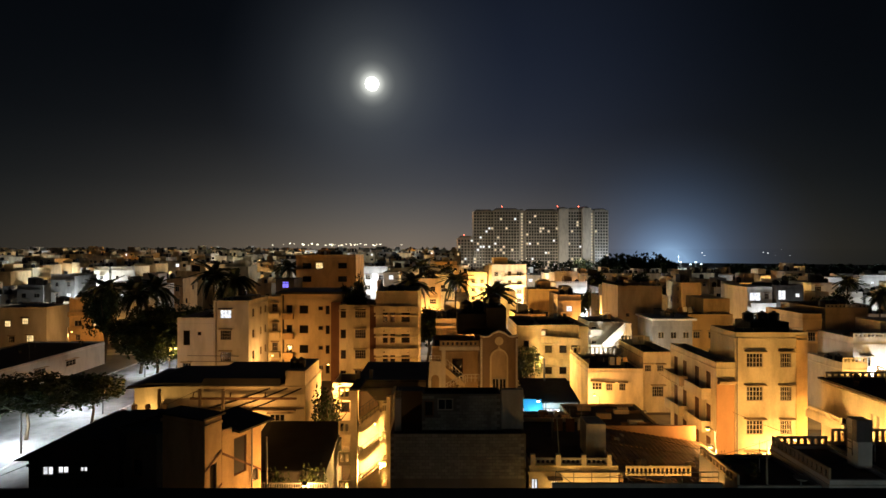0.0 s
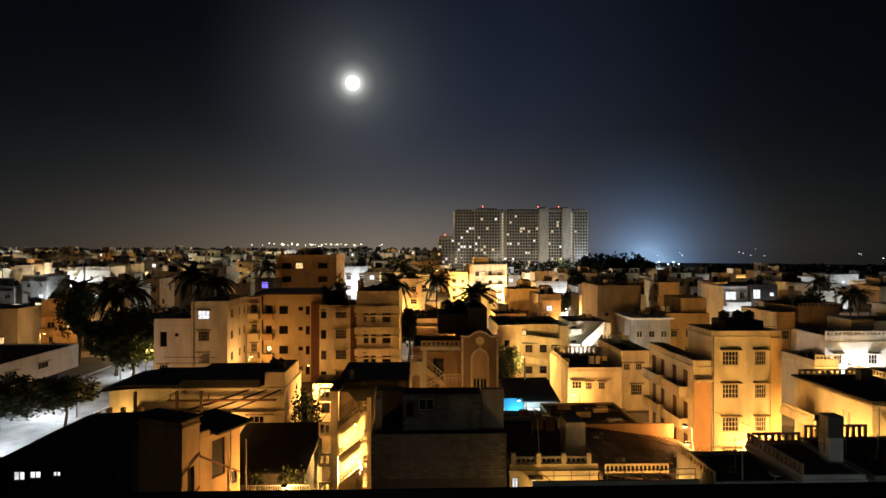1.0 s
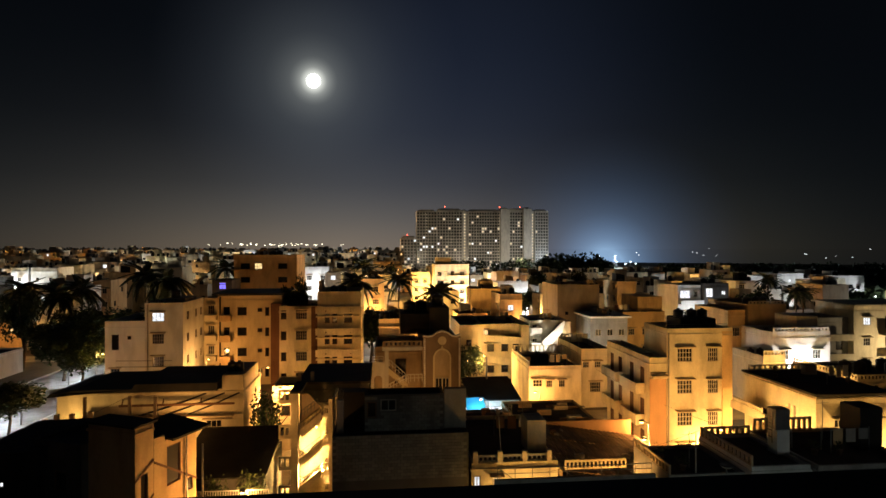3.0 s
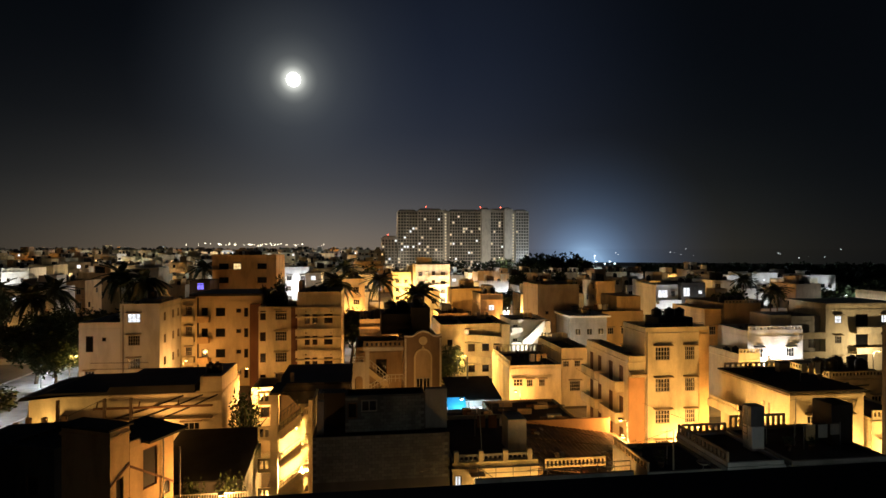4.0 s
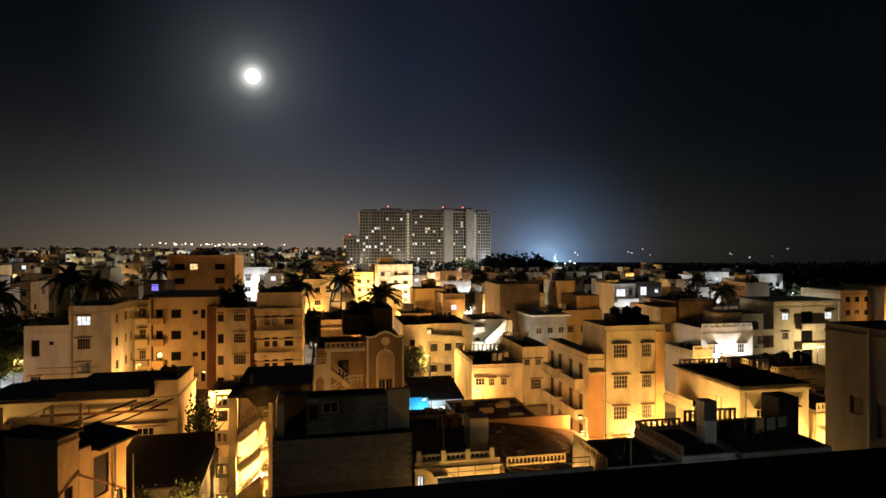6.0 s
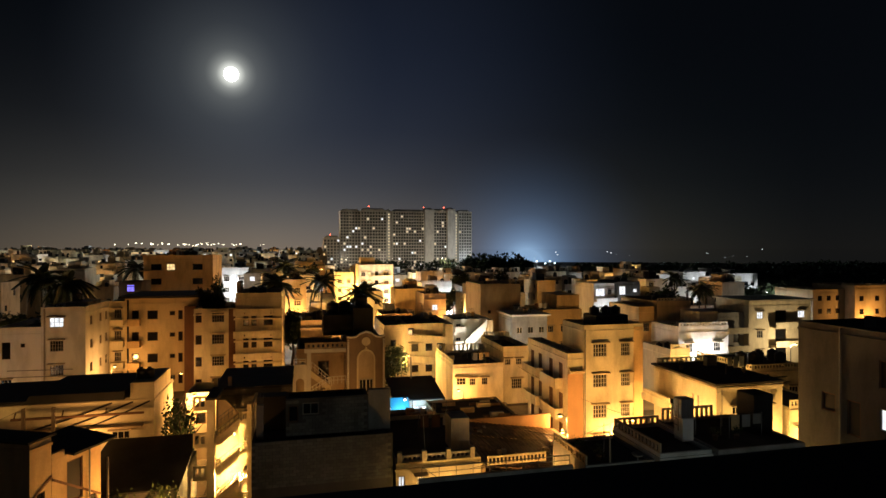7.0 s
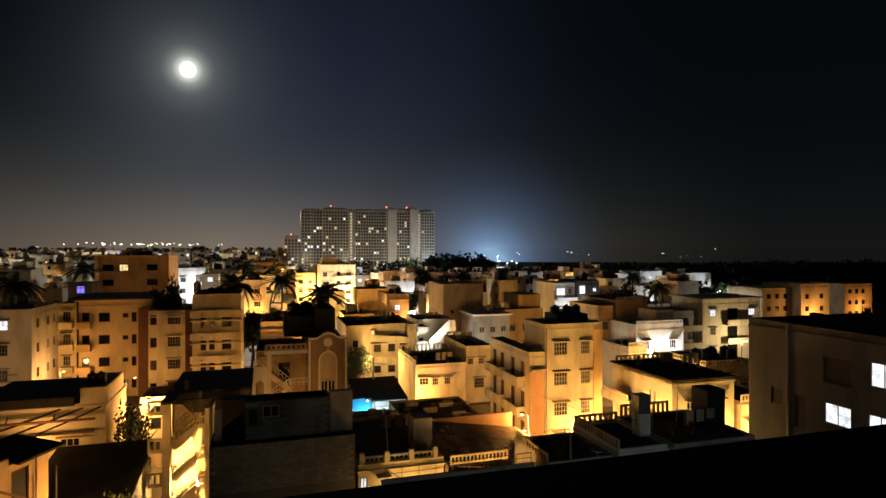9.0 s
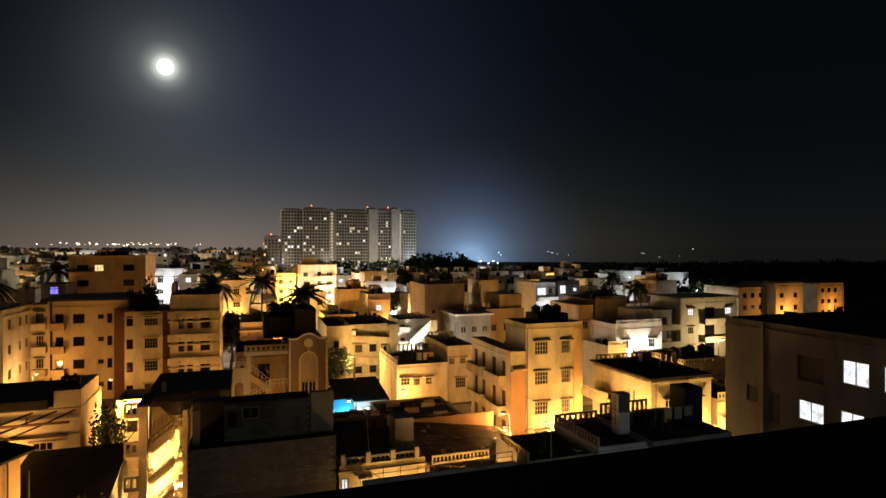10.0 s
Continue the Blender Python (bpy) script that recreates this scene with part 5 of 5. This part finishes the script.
# the odds and ends on the roofs of the nearer houses
def roof_clutter(x0, x1, y0, y1, z, n, seed):
    rnd = random.Random(seed)
    for i in range(n):
        x, y = rnd.uniform(x0, x1), rnd.uniform(y0, y1)
        q = rnd.random()
        if q < 0.3:
            t = thing("flower_pot", x, y, z, "small potted plant on a flat roof", "potted plant", "pots on the roofs")
            part("pot", Shape().lathe(0, 0, [(0.13, 0), (0.19, 0.3), (0.21, 0.34), (0.15, 0.34)], 10), RUST, t)
            part("leaves", leaf_crown(rnd, 0.4, 0.6, 90, 0.09), LEAF, t).location = (0, 0, 0.65)
        elif q < 0.5:
            t = thing("roof_mast", x, y, z, "thin steel antenna mast on a flat roof", "antenna", "roof masts")
            h = rnd.uniform(1.4, 2.8)
            part("mast", Shape().tube([(0, 0, 0), (0, 0, h)], [0.035, 0.02], 6), STEEL, t)
            part("crossbar", Shape().tube([(-0.45, 0, h - 0.2), (0.45, 0, h - 0.15)], [0.015, 0.015], 5), STEEL, t)
        elif q < 0.7:
            t = thing("laundry_line", x, y, z, "washing line with hanging cloths on a roof", "laundry", "washing lines")
            w = rnd.uniform(1.6, 2.6)
            for u in (0, w):
                part("post", Shape().tube([(u, 0, 0), (u, 0, 1.6)], [0.03, 0.03], 6), STEEL, t)
            part("line", Shape().tube([(0, 0, 1.55), (w / 2, 0, 1.48), (w, 0, 1.55)], [0.008] * 3, 4), STEEL, t)
            for k in range(3):
                a = 0.15 + k * w / 3
                part("cloth", Shape().box(a, a + w / 4, -0.012, 0.012, rnd.uniform(0.5, 0.9), 1.49), rnd.choice([WHITE, BROWN, GREY, OCHRE]), t)
        else:
            t = thing("storage_box", x, y, z, "weathered storage box on a flat roof", "box", "boxes on the roofs")
            w, d, h = rnd.uniform(0.4, 1.2), rnd.uniform(0.4, 0.9), rnd.uniform(0.3, 0.9)
            part("body", Shape().box(-w / 2, w / 2, -d / 2, d / 2, 0, h, 0.03), rnd.choice([GREY, WOOD, TAN, STEEL]), t)
            part("cover", Shape().box(-w / 2 - 0.03, w / 2 + 0.03, -d / 2 - 0.03, d / 2 + 0.03, h, h + 0.05, 0.02), DARK, t)


for i, (x0, x1, y0, y1, z, n) in enumerate([(18.2, 23.6, 71, 78, 5.1, 7), (25, 27.6, 71, 78, 6.7, 3), (15, 21, 88.5, 97, 7.8, 6), (11.3, 13.9, 86, 94, 8.1, 4), (24, 28.8, 93, 98, 7.8, 4), (31, 37.6, 101, 108, 12.9, 4), (34.2, 39.4, 93, 98, 8.9, 5),
                                            (41, 43.2, 96, 103, 8.5, 4), (50.6, 55, 76, 83, 11.6, 3), (49.2, 53, 69, 73, 8.8, 4), (32.6, 37.8, 41, 47.5, 9.15, 4), (-31.4, -27.8, 81, 82.2, 12.1, 2), (-36.8, -32.8, 82, 91, 9.6, 6), (-14.6, -10.4, 85, 93, 11.1, 5),
                                            (-71, -60, 62, 98, 3.65, 10), (-32, -21, 130, 140, 18.0, 5), (6.4, 10.6, 41.8, 44.6, 6.1, 5), (17, 20, 32.5, 35.8, 6.8, 3), (25.2, 28.8, 32, 36, 7.4, 6), (34.6, 49, 14, 33, 14.6, 8)]):
    roof_clutter(x0, x1, y0, y1, z, n, 40 + i)

# woods far off, one mass of leaf clumps
def woods():
    rnd = random.Random(21)
    s = Shape()
    spots = [(rnd.uniform(104, 146), rnd.uniform(362, 384), 10, 15) for _ in range(30)]
    spots += [(rnd.uniform(146, 200), rnd.uniform(370, 400), rnd.uniform(2, 4), rnd.uniform(3, 6.5)) for _ in range(30)]
    spots += [(y * math.tan(radians(a)), y, rnd.uniform(5, 9), rnd.uniform(7, 11)) for a, y in ((rnd.uniform(26, 60), rnd.uniform(250, 420)) for _ in range(240))]
    spots += [(y * math.tan(radians(a)), y, rnd.uniform(5, 9), rnd.uniform(8, 13)) for a, y in ((rnd.uniform(-42, 22), rnd.uniform(440, 540)) for _ in range(60))]
    spots += [(y * math.tan(radians(a)), y, rnd.uniform(4, 7), rnd.uniform(6, 9)) for a, y in ((rnd.uniform(36, 60), rnd.uniform(135, 240)) for _ in range(90))]
    for x, y, r, h in spots:
        if h == 15:
            h, r = rnd.uniform(11, 19), rnd.uniform(4, 7)
        for _ in range(90):
            d = Vector((rnd.gauss(0, 1), rnd.gauss(0, 1), rnd.gauss(0, 1))).normalized() * rnd.uniform(0.6, 1.05)
            p = Vector((x + d.x * r, y + d.y * r, h * 0.55 + d.z * h * 0.45))
            a = Vector((rnd.gauss(0, 1), rnd.gauss(0, 1), rnd.gauss(0, 1))).normalized() * 1.3
            b = a.cross(d).normalized() * 0.9
            s.add([p - a, p - b, p + a, p + b], [(0, 1, 2, 3)])
    solid("woods", s, LEAF, "dark distant woods at the edge of town", "woods", "stuff")


woods()

# ---- the lesser houses of the town ----
for o in list(scene.collection.objects):
    if o.name.startswith("house") and o.parent is None:
        d = [c for c in o.children if c.name.startswith("wall")][0].data
        px, py = [v.co.x for v in d.vertices], [v.co.y for v in d.vertices]
        claim(o.location.x + min(px) - 1.5, o.location.x + max(px) + 1.5, o.location.y + min(py) - 2, o.location.y + max(py) + 1)
for r in [(-56, -39, 20, 330), (-39, 90, 63, 69.5), (-39, 120, 102, 108.5), (5, 11, 109, 260), (-12, 12, -20, 30), (84, 150, 64, 105), (57, 84, 64, 82), (-38, -1.5, 69, 82), (6, 27, 148, 198), (-27, -2, 160, 176), (-90, -54, 108, 114)]:
    claim(*r)

LABELS = {CREAM: "cream plastered town house with a flat roof", WHITE: "white plastered town house with a flat roof", OCHRE: "ochre plastered town house with a flat roof",
          TAN: "tan plastered town house with a flat roof", GREY: "bare grey plastered town house with a flat roof", ORANGE: "orange painted town house with a flat roof"}


def town():
    rnd = random.Random(11)
    far_tanks, far_walls, far_roofs, far_dark, far_lit = Shape(), {}, Shape(), Shape(), {LIT_WARM: Shape(), LIT_WHITE: Shape()}
    lamps = []
    count = 0
    y = 71.0
    while y < 760:
        depth = 9 + y * 0.012
        x = -0.92 * y - 14
        next_lamp = x + rnd.uniform(0, 10)
        while x < 1.3 * y + 10:
            w, d = rnd.uniform(4.0, 7.4) * (1 + y / 1000), depth * rnd.uniform(0.7, 1.0)
            az = math.degrees(math.atan2(x, y))
            free = not any(x < b and x + w > a and y < e and y + d > c for a, b, c, e in TAKEN)
            field = (az > 26 and y > 235) or (az > 15 and y > 330) or (az > 40 and y > 125) or (az > 46 and y > 95) or (y > 330 and az > 3)
            if free and not field and rnd.random() < 0.9:
                if az < 12:
                    top = rnd.choice([6.5, 7.5, 9.5, 10, 10.5, 12.5, 13]) + max(0, min(6.5, (y - 140) / 40))
                else:
                    top = rnd.choice([6.5, 7.0, 9, 9.8, 10.5, 12])
                if 1 < az < 26:
                    top = min(top, max(3.4, 20.6 - y * 0.045))
                if az < -24 and y < 100:
                    top = min(top, 8.0)
                paint = rnd.choice([CREAM, CREAM, WHITE, OCHRE, TAN, GREY, TAN, OCHRE] if az < 24 else [WHITE, WHITE, GREY, CREAM, TAN])
                n = max(1, int(w // 2.6))
                wins = []
                for i in range(n):
                    for k in range(0, int(top // 3)):
                        q = rnd.random()
                        if q < 0.72:
                            st = "warm" if q < (0.07 if y < 190 else 0.11) else "white" if q < ((0.10 if y < 190 else 0.17) if az < 22 else 0.18) else "dark" if q < 0.4 else "plain" if q < 0.6 else "hole"
                            wins.append(("f", x + (i + 0.5) * w / n, k * 3 + 0.95, rnd.choice([0.9, 1.2, 1.5]), 1.2, st))
                side = "l" if x > 0 else "r"
                if y < 170:
                    wins += [(side, y + d * f, k * 3 + 0.95, 1.0, 1.2, rnd.choice(["plain", "dark", "hole"])) for k in range(int(top // 3)) for f in (0.25, 0.7) if rnd.random() < 0.7]
                if y < 190 and count < 235:
                    count += 1
                    h = house(LABELS[paint], x, x + w, y, y + d, top, paint, wins, group="houses of the town", ledge=rnd.random() < 0.5, parapet=rnd.choice([0.3, 0.6, 0.9]))
                    q = rnd.random()
                    if q < 0.45:
                        a = x + rnd.uniform(0.1, 0.5) * w
                        part_w("roof_room", Shape().box(a, a + w * 0.4, y + d * 0.4, y + d * 0.85, top - 0.3, top + rnd.uniform(1.4, 2.4), 0.04), paint, h)
                    elif q < 0.6:
                        balustrade(h, "x", y + 0.02, x + 0.05, x + w - 0.05, top + 0.003, 0.45, 0.5, 0.2, material=paint)
                    if rnd.random() < 0.5:
                        b0, b1 = (x + 0.3, x + w * 0.62) if rnd.random() < 0.5 else (x + w * 0.35, x + w - 0.3)
                        for k in range(1, int(top // 3)):
                            part_w("balcony_slab", Shape().box(b0, b1, y - 1.0, y - 0.01, 3.0 * k, 3.0 * k + 0.14), paint, h)
                            balustrade(h, "x", y - 1.0, b0, b1, 3.0 * k + 0.143, 0.8, 0.35, rnd.choice([0.12, 0.3]), material=paint)
                    if rnd.random() < 0.35:
                        part_w("side_ledge", Shape().box(x - 0.12, x + w + 0.12, y - 0.35, y - 0.003, top - 1.3, top - 1.15), paint, h)
                    if rnd.random() < 0.4:
                        a, hh = x + rnd.uniform(0.2, 0.8) * w, rnd.uniform(1.5, 3.2)
                        part_w("antenna", Shape().tube([(a, y + d * 0.5, top - 0.4), (a, y + d * 0.5, top + hh)], [0.04, 0.03], 5), STEEL, h)
                    if rnd.random() < 0.3:
                        a = x + rnd.uniform(0.1, 0.6) * w
                        part_w("roof_shed", Shape().prism([(a, top - 0.2), (a + 2.2, top - 0.2), (a + 2.2, top + 1.5), (a, top + 1.9)][::-1], "y", y + d * 0.3, y + d * 0.6), rnd.choice([RUST, DARK, GREY]), h)
                    for _ in range(rnd.choice([0, 1, 1, 2, 3])):
                        water_tank(x + w * rnd.uniform(0.15, 0.85), y + d * rnd.uniform(0.1, 0.35), top - 0.3, 0.55, rnd.choice([0.9, 1.2, 1.5]))
                else:
                    s = far_walls.setdefault(paint, Shape())
                    s.box(x, x + w, y, y + d, 0, top, 0.02)
                    if rnd.random() < 0.5:
                        a = x + rnd.uniform(0.1, 0.5) * w
                        s.box(a, a + w * 0.4, y + d * 0.3, y + d * 0.8, top, top + rnd.uniform(1.5, 3))
                    for _ in range(rnd.choice([1, 2, 3])):
                        a, b = x + rnd.uniform(0.05, 0.85) * w, y + d * rnd.uniform(0.02, 0.5)
                        q = rnd.uniform(0.7, 1.5)
                        far_tanks.box(a, a + q, b, b + q, top, top + rnd.uniform(0.8, 2.2), 0.15)
                    if rnd.random() < 0.6:
                        a = x + rnd.uniform(0.0, 0.45) * w
                        for k in range(1, int(top // 3)):
                            s.box(a, a + w * 0.5, y - 1.1, y - 0.002, 3.0 * k - 0.1, 3.0 * k + 0.8, 0.03)
                    if rnd.random() < 0.5:
                        s.box(x - 0.2, x + w + 0.2, y - 0.5, y - 0.003, top - 0.75, top - 0.55)
                    far_roofs.box(x + 0.3, x + w - 0.3, y + 0.3, y + d - 0.3, top - 0.2, top + 0.06)
                    for f, u, z, ww, wh, st in wins:
                        tgt = far_lit[LIT_WARM] if st == "warm" else far_lit[LIT_WHITE] if st == "white" else far_dark
                        tgt.box(u - ww / 2, u + ww / 2, y - 0.06, y - 0.004, z, z + wh)
                claim(x, x + w, y, y + d)
            if x > next_lamp and not field:
                lamps.append((next_lamp, y - rnd.uniform(2.0, 3.2), az))
                next_lamp = x + rnd.uniform(14, 30) * (1 + y / 130)
            x += w + rnd.uniform(0.4, 3.5)
        y += depth + 5.0 + y * 0.012
    for paint, s in far_walls.items():
        solid("far_houses", s, paint, "crowd of small far-off plastered houses", "houses", "stuff")
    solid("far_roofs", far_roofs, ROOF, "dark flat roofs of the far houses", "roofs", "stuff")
    solid("far_tanks", far_tanks, TANK, "black water tanks on the far roofs", "water tanks", "stuff")
    solid("far_windows", far_dark, GLASS, "dark windows of the far houses", "windows", "stuff")
    for m, s in far_lit.items():
        solid("far_lit_windows", s, m, "lit windows of the far houses", "windows", "stuff")
    for x, y, az in lamps:
        if any(a + 1.4 < x < b - 1.4 and c + 1.9 < y < e - 0.9 for a, b, c, e in TAKEN) or y > 700:
            continue
        if -94 < x < -52 and 98 < y < 117:
            continue
        cool = rnd.random() < ((0.12 if y < 130 else 0.4) if az < 20 else 0.55)
        k = 1 + (y / 150) ** 1.6
        street_lamp(x, y, rnd.choice([3.4, 4.2, 5.2]), rnd.uniform(450, 1300) * k * (1 if y < 105 else 2.2 if y < 180 or az > 2 else 6.5) * (2.3 if 0 < az < 25 else 1.6 if az > 24 else 1), COOL if cool else rnd.choice([SODIUM, SODIUM, WARM] if y < 150 else [SODIUM, WARM, (1.0, 0.76, 0.48), (1.0, 0.86, 0.66)]), (0.9, 0), 0.3, LAMP_WHITE if cool else LAMP_SODIUM)


town()

# trees that grow between the houses
rnd_trees = random.Random(33)
planted = 0
while planted < 26:
    y = rnd_trees.uniform(85, 300)
    x = y * math.tan(radians(rnd_trees.uniform(-40, 40)))
    if not any(a - 0.6 < x < b + 0.6 and c - 0.6 < y < e + 0.6 for a, b, c, e in TAKEN):
        tree(x, y, rnd_trees.uniform(9, 13.5), rnd_trees.uniform(2.4, 4.2), rnd_trees.choice([1, 2, 3]), "dark leafy tree between the town houses")
        planted += 1

# ---- street lamps that light the near houses, some added out of sight ----
# the lamp at (2.6, 50) is added, hidden, to light the arched facade
for x, y, h, p, col, arm in [(-10.9, 56.6, 6.4, 2200, SODIUM, (0.7, 0)), (-16.4, 47.6, 6.4, 340, SODIUM, (0.4, 0)), (-8.4, 36.4, 4.9, 1900, SODIUM, (-0.4, 0)), (2.6, 50, 5.8, 480, SODIUM, (-0.6, 0)), (-24.9, 82.4, 4.6, 1000, SODIUM, (0.4, 0)), (-17, 80, 3.8, 460, SODIUM, (1, 0)), (-8, 76, 4.2, 620, SODIUM, (1, 0)),
                             (12.6, 79, 5, 3000, WARM, (1, 0)), (18.5, 67.8, 2.6, 1500, SODIUM, (-0.6, 0)), (26.6, 87.0, 2.2, 4200, (1.0, 0.93, 0.78), (0.6, 0)), (28.0, 46.6, 4.4, 110, SODIUM, (0.6, 0)), (29.0, 50.2, 1.9, 1500, SODIUM, (0.4, 0)), (21.2, 51, 2.6, 420, SODIUM, (0.5, 0)),
                             (30.2, 60, 6, 1500, SODIUM, (1, 0)), (28.9, 46.5, 3.4, 200, SODIUM, (0.6, 0)), (30.4, 38.7, 4.2, 900, WARM, (0.5, 0)), (21.6, 45.5, 5.6, 800, SODIUM, (-0.6, 0)), (46.0, 58.5, 4.2, 2600, WARM, (0.8, 0)), (29.0, 41.8, 4.6, 2400, WARM, (0.3, 0)), (33.8, 50.2, 3.4, 1500, WARM, (0.6, 0)), (40.8, 38.8, 4.2, 1300, WARM, (0.8, 0)), (47.0, 63.8, 3.6, 1800, WARM, (0.6, 0)), (51.4, 66.9, 5, 2600, (0.95, 0.97, 1.0), (1, 0)), (35.4, 38.0, 4.2, 2200, WARM, (0.4, 0)), (76, 77.5, 4.4, 1500, (1.0, 0.74, 0.40), (1, 0)), (124, 103, 4, 2600, SODIUM, (1, 0)), (152, 113, 4, 1300, SODIUM, (1, 0)),
                             (-41.2, 56, 4.2, 9500, COOL, (-2.5, 0)), (-41.2, 69.5, 4.0, 5000, COOL, (-3.0, 0)), (-46.5, 89.5, 5.0, 15000, COOL, (1.5, 0)), (-39.4, 108, 7.0, 9000, COOL, (-1.5, 0)), 
                             (8.6, 34.9, 3.6, 1000, WARM, (0.8, 0)), (14.6, 35.2, 4.2, 900, SODIUM, (0.6, 0)), (8, 120, 6, 14000, WARM, (1, 0)), (9, 150, 5, 18000, WARM, (1, 0)), (14, 180, 5, 12000, WARM, (1, 0)), (31.4, 193, 4, 15000, WARM, (-1, 0)), (13.6, 207, 6, 11000, WARM, (1, 0)), (102, 155, 6, 4200, (0.88, 0.94, 1.0), (1, 0)), (124, 155, 6, 3400, (0.88, 0.94, 1.0), (1, 0)), (142, 155, 6, 2200, (0.88, 0.94, 1.0), (1, 0)), (-21, 172.6, 9, 2600, (0.95, 0.97, 1.0), (0.8, 0)), (-7, 173.4, 7, 3600, (1.0, 0.80, 0.52), (0.8, 0)), (63.5, 111, 5, 1500, (0.95, 0.97, 1.0), (0.8, 0)), (-25.9, 47.6, 5.4, 620, WARM, (0.4, 0)), (-72, 110, 4.0, 1500, SODIUM, (0.8, 0)), (-60, 111, 4.2, 1500, WARM, (0.8, 0)),
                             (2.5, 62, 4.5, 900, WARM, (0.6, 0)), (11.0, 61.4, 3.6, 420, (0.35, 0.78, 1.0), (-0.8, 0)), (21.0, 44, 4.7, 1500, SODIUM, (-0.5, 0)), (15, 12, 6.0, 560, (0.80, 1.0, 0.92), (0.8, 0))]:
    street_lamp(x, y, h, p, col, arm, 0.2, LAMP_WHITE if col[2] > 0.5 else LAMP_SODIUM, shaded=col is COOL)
# the bulb that lights the open stairwell, and the one on the shed
for x, y, z, p, col in [(-5.03, 45.5, 3.0, 6500, WARM), (-5.4, 45.5, 6.1, 420, WARM), (12.6, 62.8, 2.2, 160, COOL)]:
    b = thing("wall_lamp", x, y, z, "bare bright bulb fixed under a ceiling", "lamp")
    part("bulb", Shape().lathe(0, 0, [(0.02, -0.1), (0.07, -0.03), (0.05, 0.05), (0.03, 0.09)], 10), LAMP_SODIUM if col is WARM else LAMP_WHITE, b)
    part("holder", Shape().lathe(0, 0, [(0.035, 0.09), (0.035, 0.2)], 8), STEEL, b)
    l = bpy.data.lights.new("bulb_light", "POINT")
    l.energy, l.color, l.shadow_soft_size = p, col, 0.08
    new("bulb_light", l).location = (x, y - 0.12, z)

# the flood-lit yard behind the trees
for i in range(9):
    f = thing("floodlight", 196 + 6.5 * i, 545 + 3 * (i % 3), 0, "glaring blue-white floodlight on a mast", "floodlight", "floodlights")
    part("mast", Shape().tube([(0, 0, 0), (0, 0, 5 + 2 * (i % 2))], [0.2, 0.12], 6), STEEL, f)
    part("lamp_bank", Shape().box(-0.8, 0.8, -0.4, 0.0, 5 + 2 * (i % 2), 5.8 + 2 * (i % 2), 0.1), FLOOD, f, "glaring lamp bank")
for x, y, p in ((206, 540, 160000), (230, 560, 160000)):
    street_lamp(x, y, 13, p, (0.72, 0.88, 1.0), (0, -2.0), 1.2, LAMP_WHITE)

# ---- far lights on the horizon ----
def far_lights():
    rnd = random.Random(2)
    s, w = Shape(), Shape()
    for _ in range(46):
        a, y = radians(rnd.gauss(-10.5, 2.6)), 1500
        x, z = y * math.tan(a), rnd.gauss(31, 1.6)
        r = rnd.uniform(0.3, 0.75)
        s.box(x - r * 1.5, x + r * 1.5, y, y + 2, z - r * 0.7, z + r * 0.7)
    for lo, hi, n in ((-38, 6, 34), (24, 56, 26)):
        for _ in range(n):
            a, y = radians(rnd.uniform(lo, hi)), rnd.uniform(600, 760)
            r = rnd.uniform(0.12, 0.36) * y / 1000
            x, z = y * math.tan(a), 20 - y * rnd.uniform(0.0, 0.018)
            w.box(x - r, x + r, y, y + 1, z - r, z + r)
    solid("far_lights", s, FAR_BULB, "string of floodlights far away on the horizon", "lights", "stuff")
    solid("scattered_lights", w, FAR_WHITE, "scattered white lights far out in the dark", "lights", "stuff")


far_lights()


# ---- wires over the near lanes ----
def wire(name, a, b, sag, label, r=0.014):
    a, b = Vector(a), Vector(b)
    pts = [a.lerp(b, i / 14) - Vector((0, 0, sag * 4 * (i / 14) * (1 - i / 14))) for i in range(15)]
    solid(name, Shape().tube(pts, [r] * 15, 5), DARK, label, "cable")


# dark tubes on the wall stand in for slanting cable shadows
for x0, z0, x1, z1 in ((-12.2, 8.0, -18.6, 5.5), (-13.4, 8.0, -20.4, 5.6), (-14.9, 8.0, -21.6, 5.9)):
    wire("power_cable", (x0, 49.43, z0), (x1, 49.43, z1), 0.12, "thick dark line along a house front, imitating a shadow stripe", 0.07)
wire("power_cable", (-20, 30, 6.0), (-4, 32.2, 6.1), 0.25, "thin dark power cable strung across a lane")
wire("power_cable", (-22, 31, 7.3), (-4, 33.5, 5.4), 0.3, "thin dark power cable strung across a lane")
wire("power_cable", (-30, 30, 5.5), (-19, 46, 9.0), 0.3, "thin dark power cable strung across a lane")
wire("power_cable", (12, 46, 6.2), (24, 38, 5.4), 0.3, "thin dark power cable strung across a lane")
wire("power_cable", (-2, 105, 9.5), (44, 105, 9.0), 0.6, "dark cable sagging along a lane")
wire("power_cable", (22.6, 60, 7.0), (28.0, 46.6, 5.0), 0.4, "dark cable sagging along a lane")
wire("power_cable", (9.6, 34.6, 6.2), (28.0, 46.6, 5.0), 0.4, "dark cable sagging along a lane")
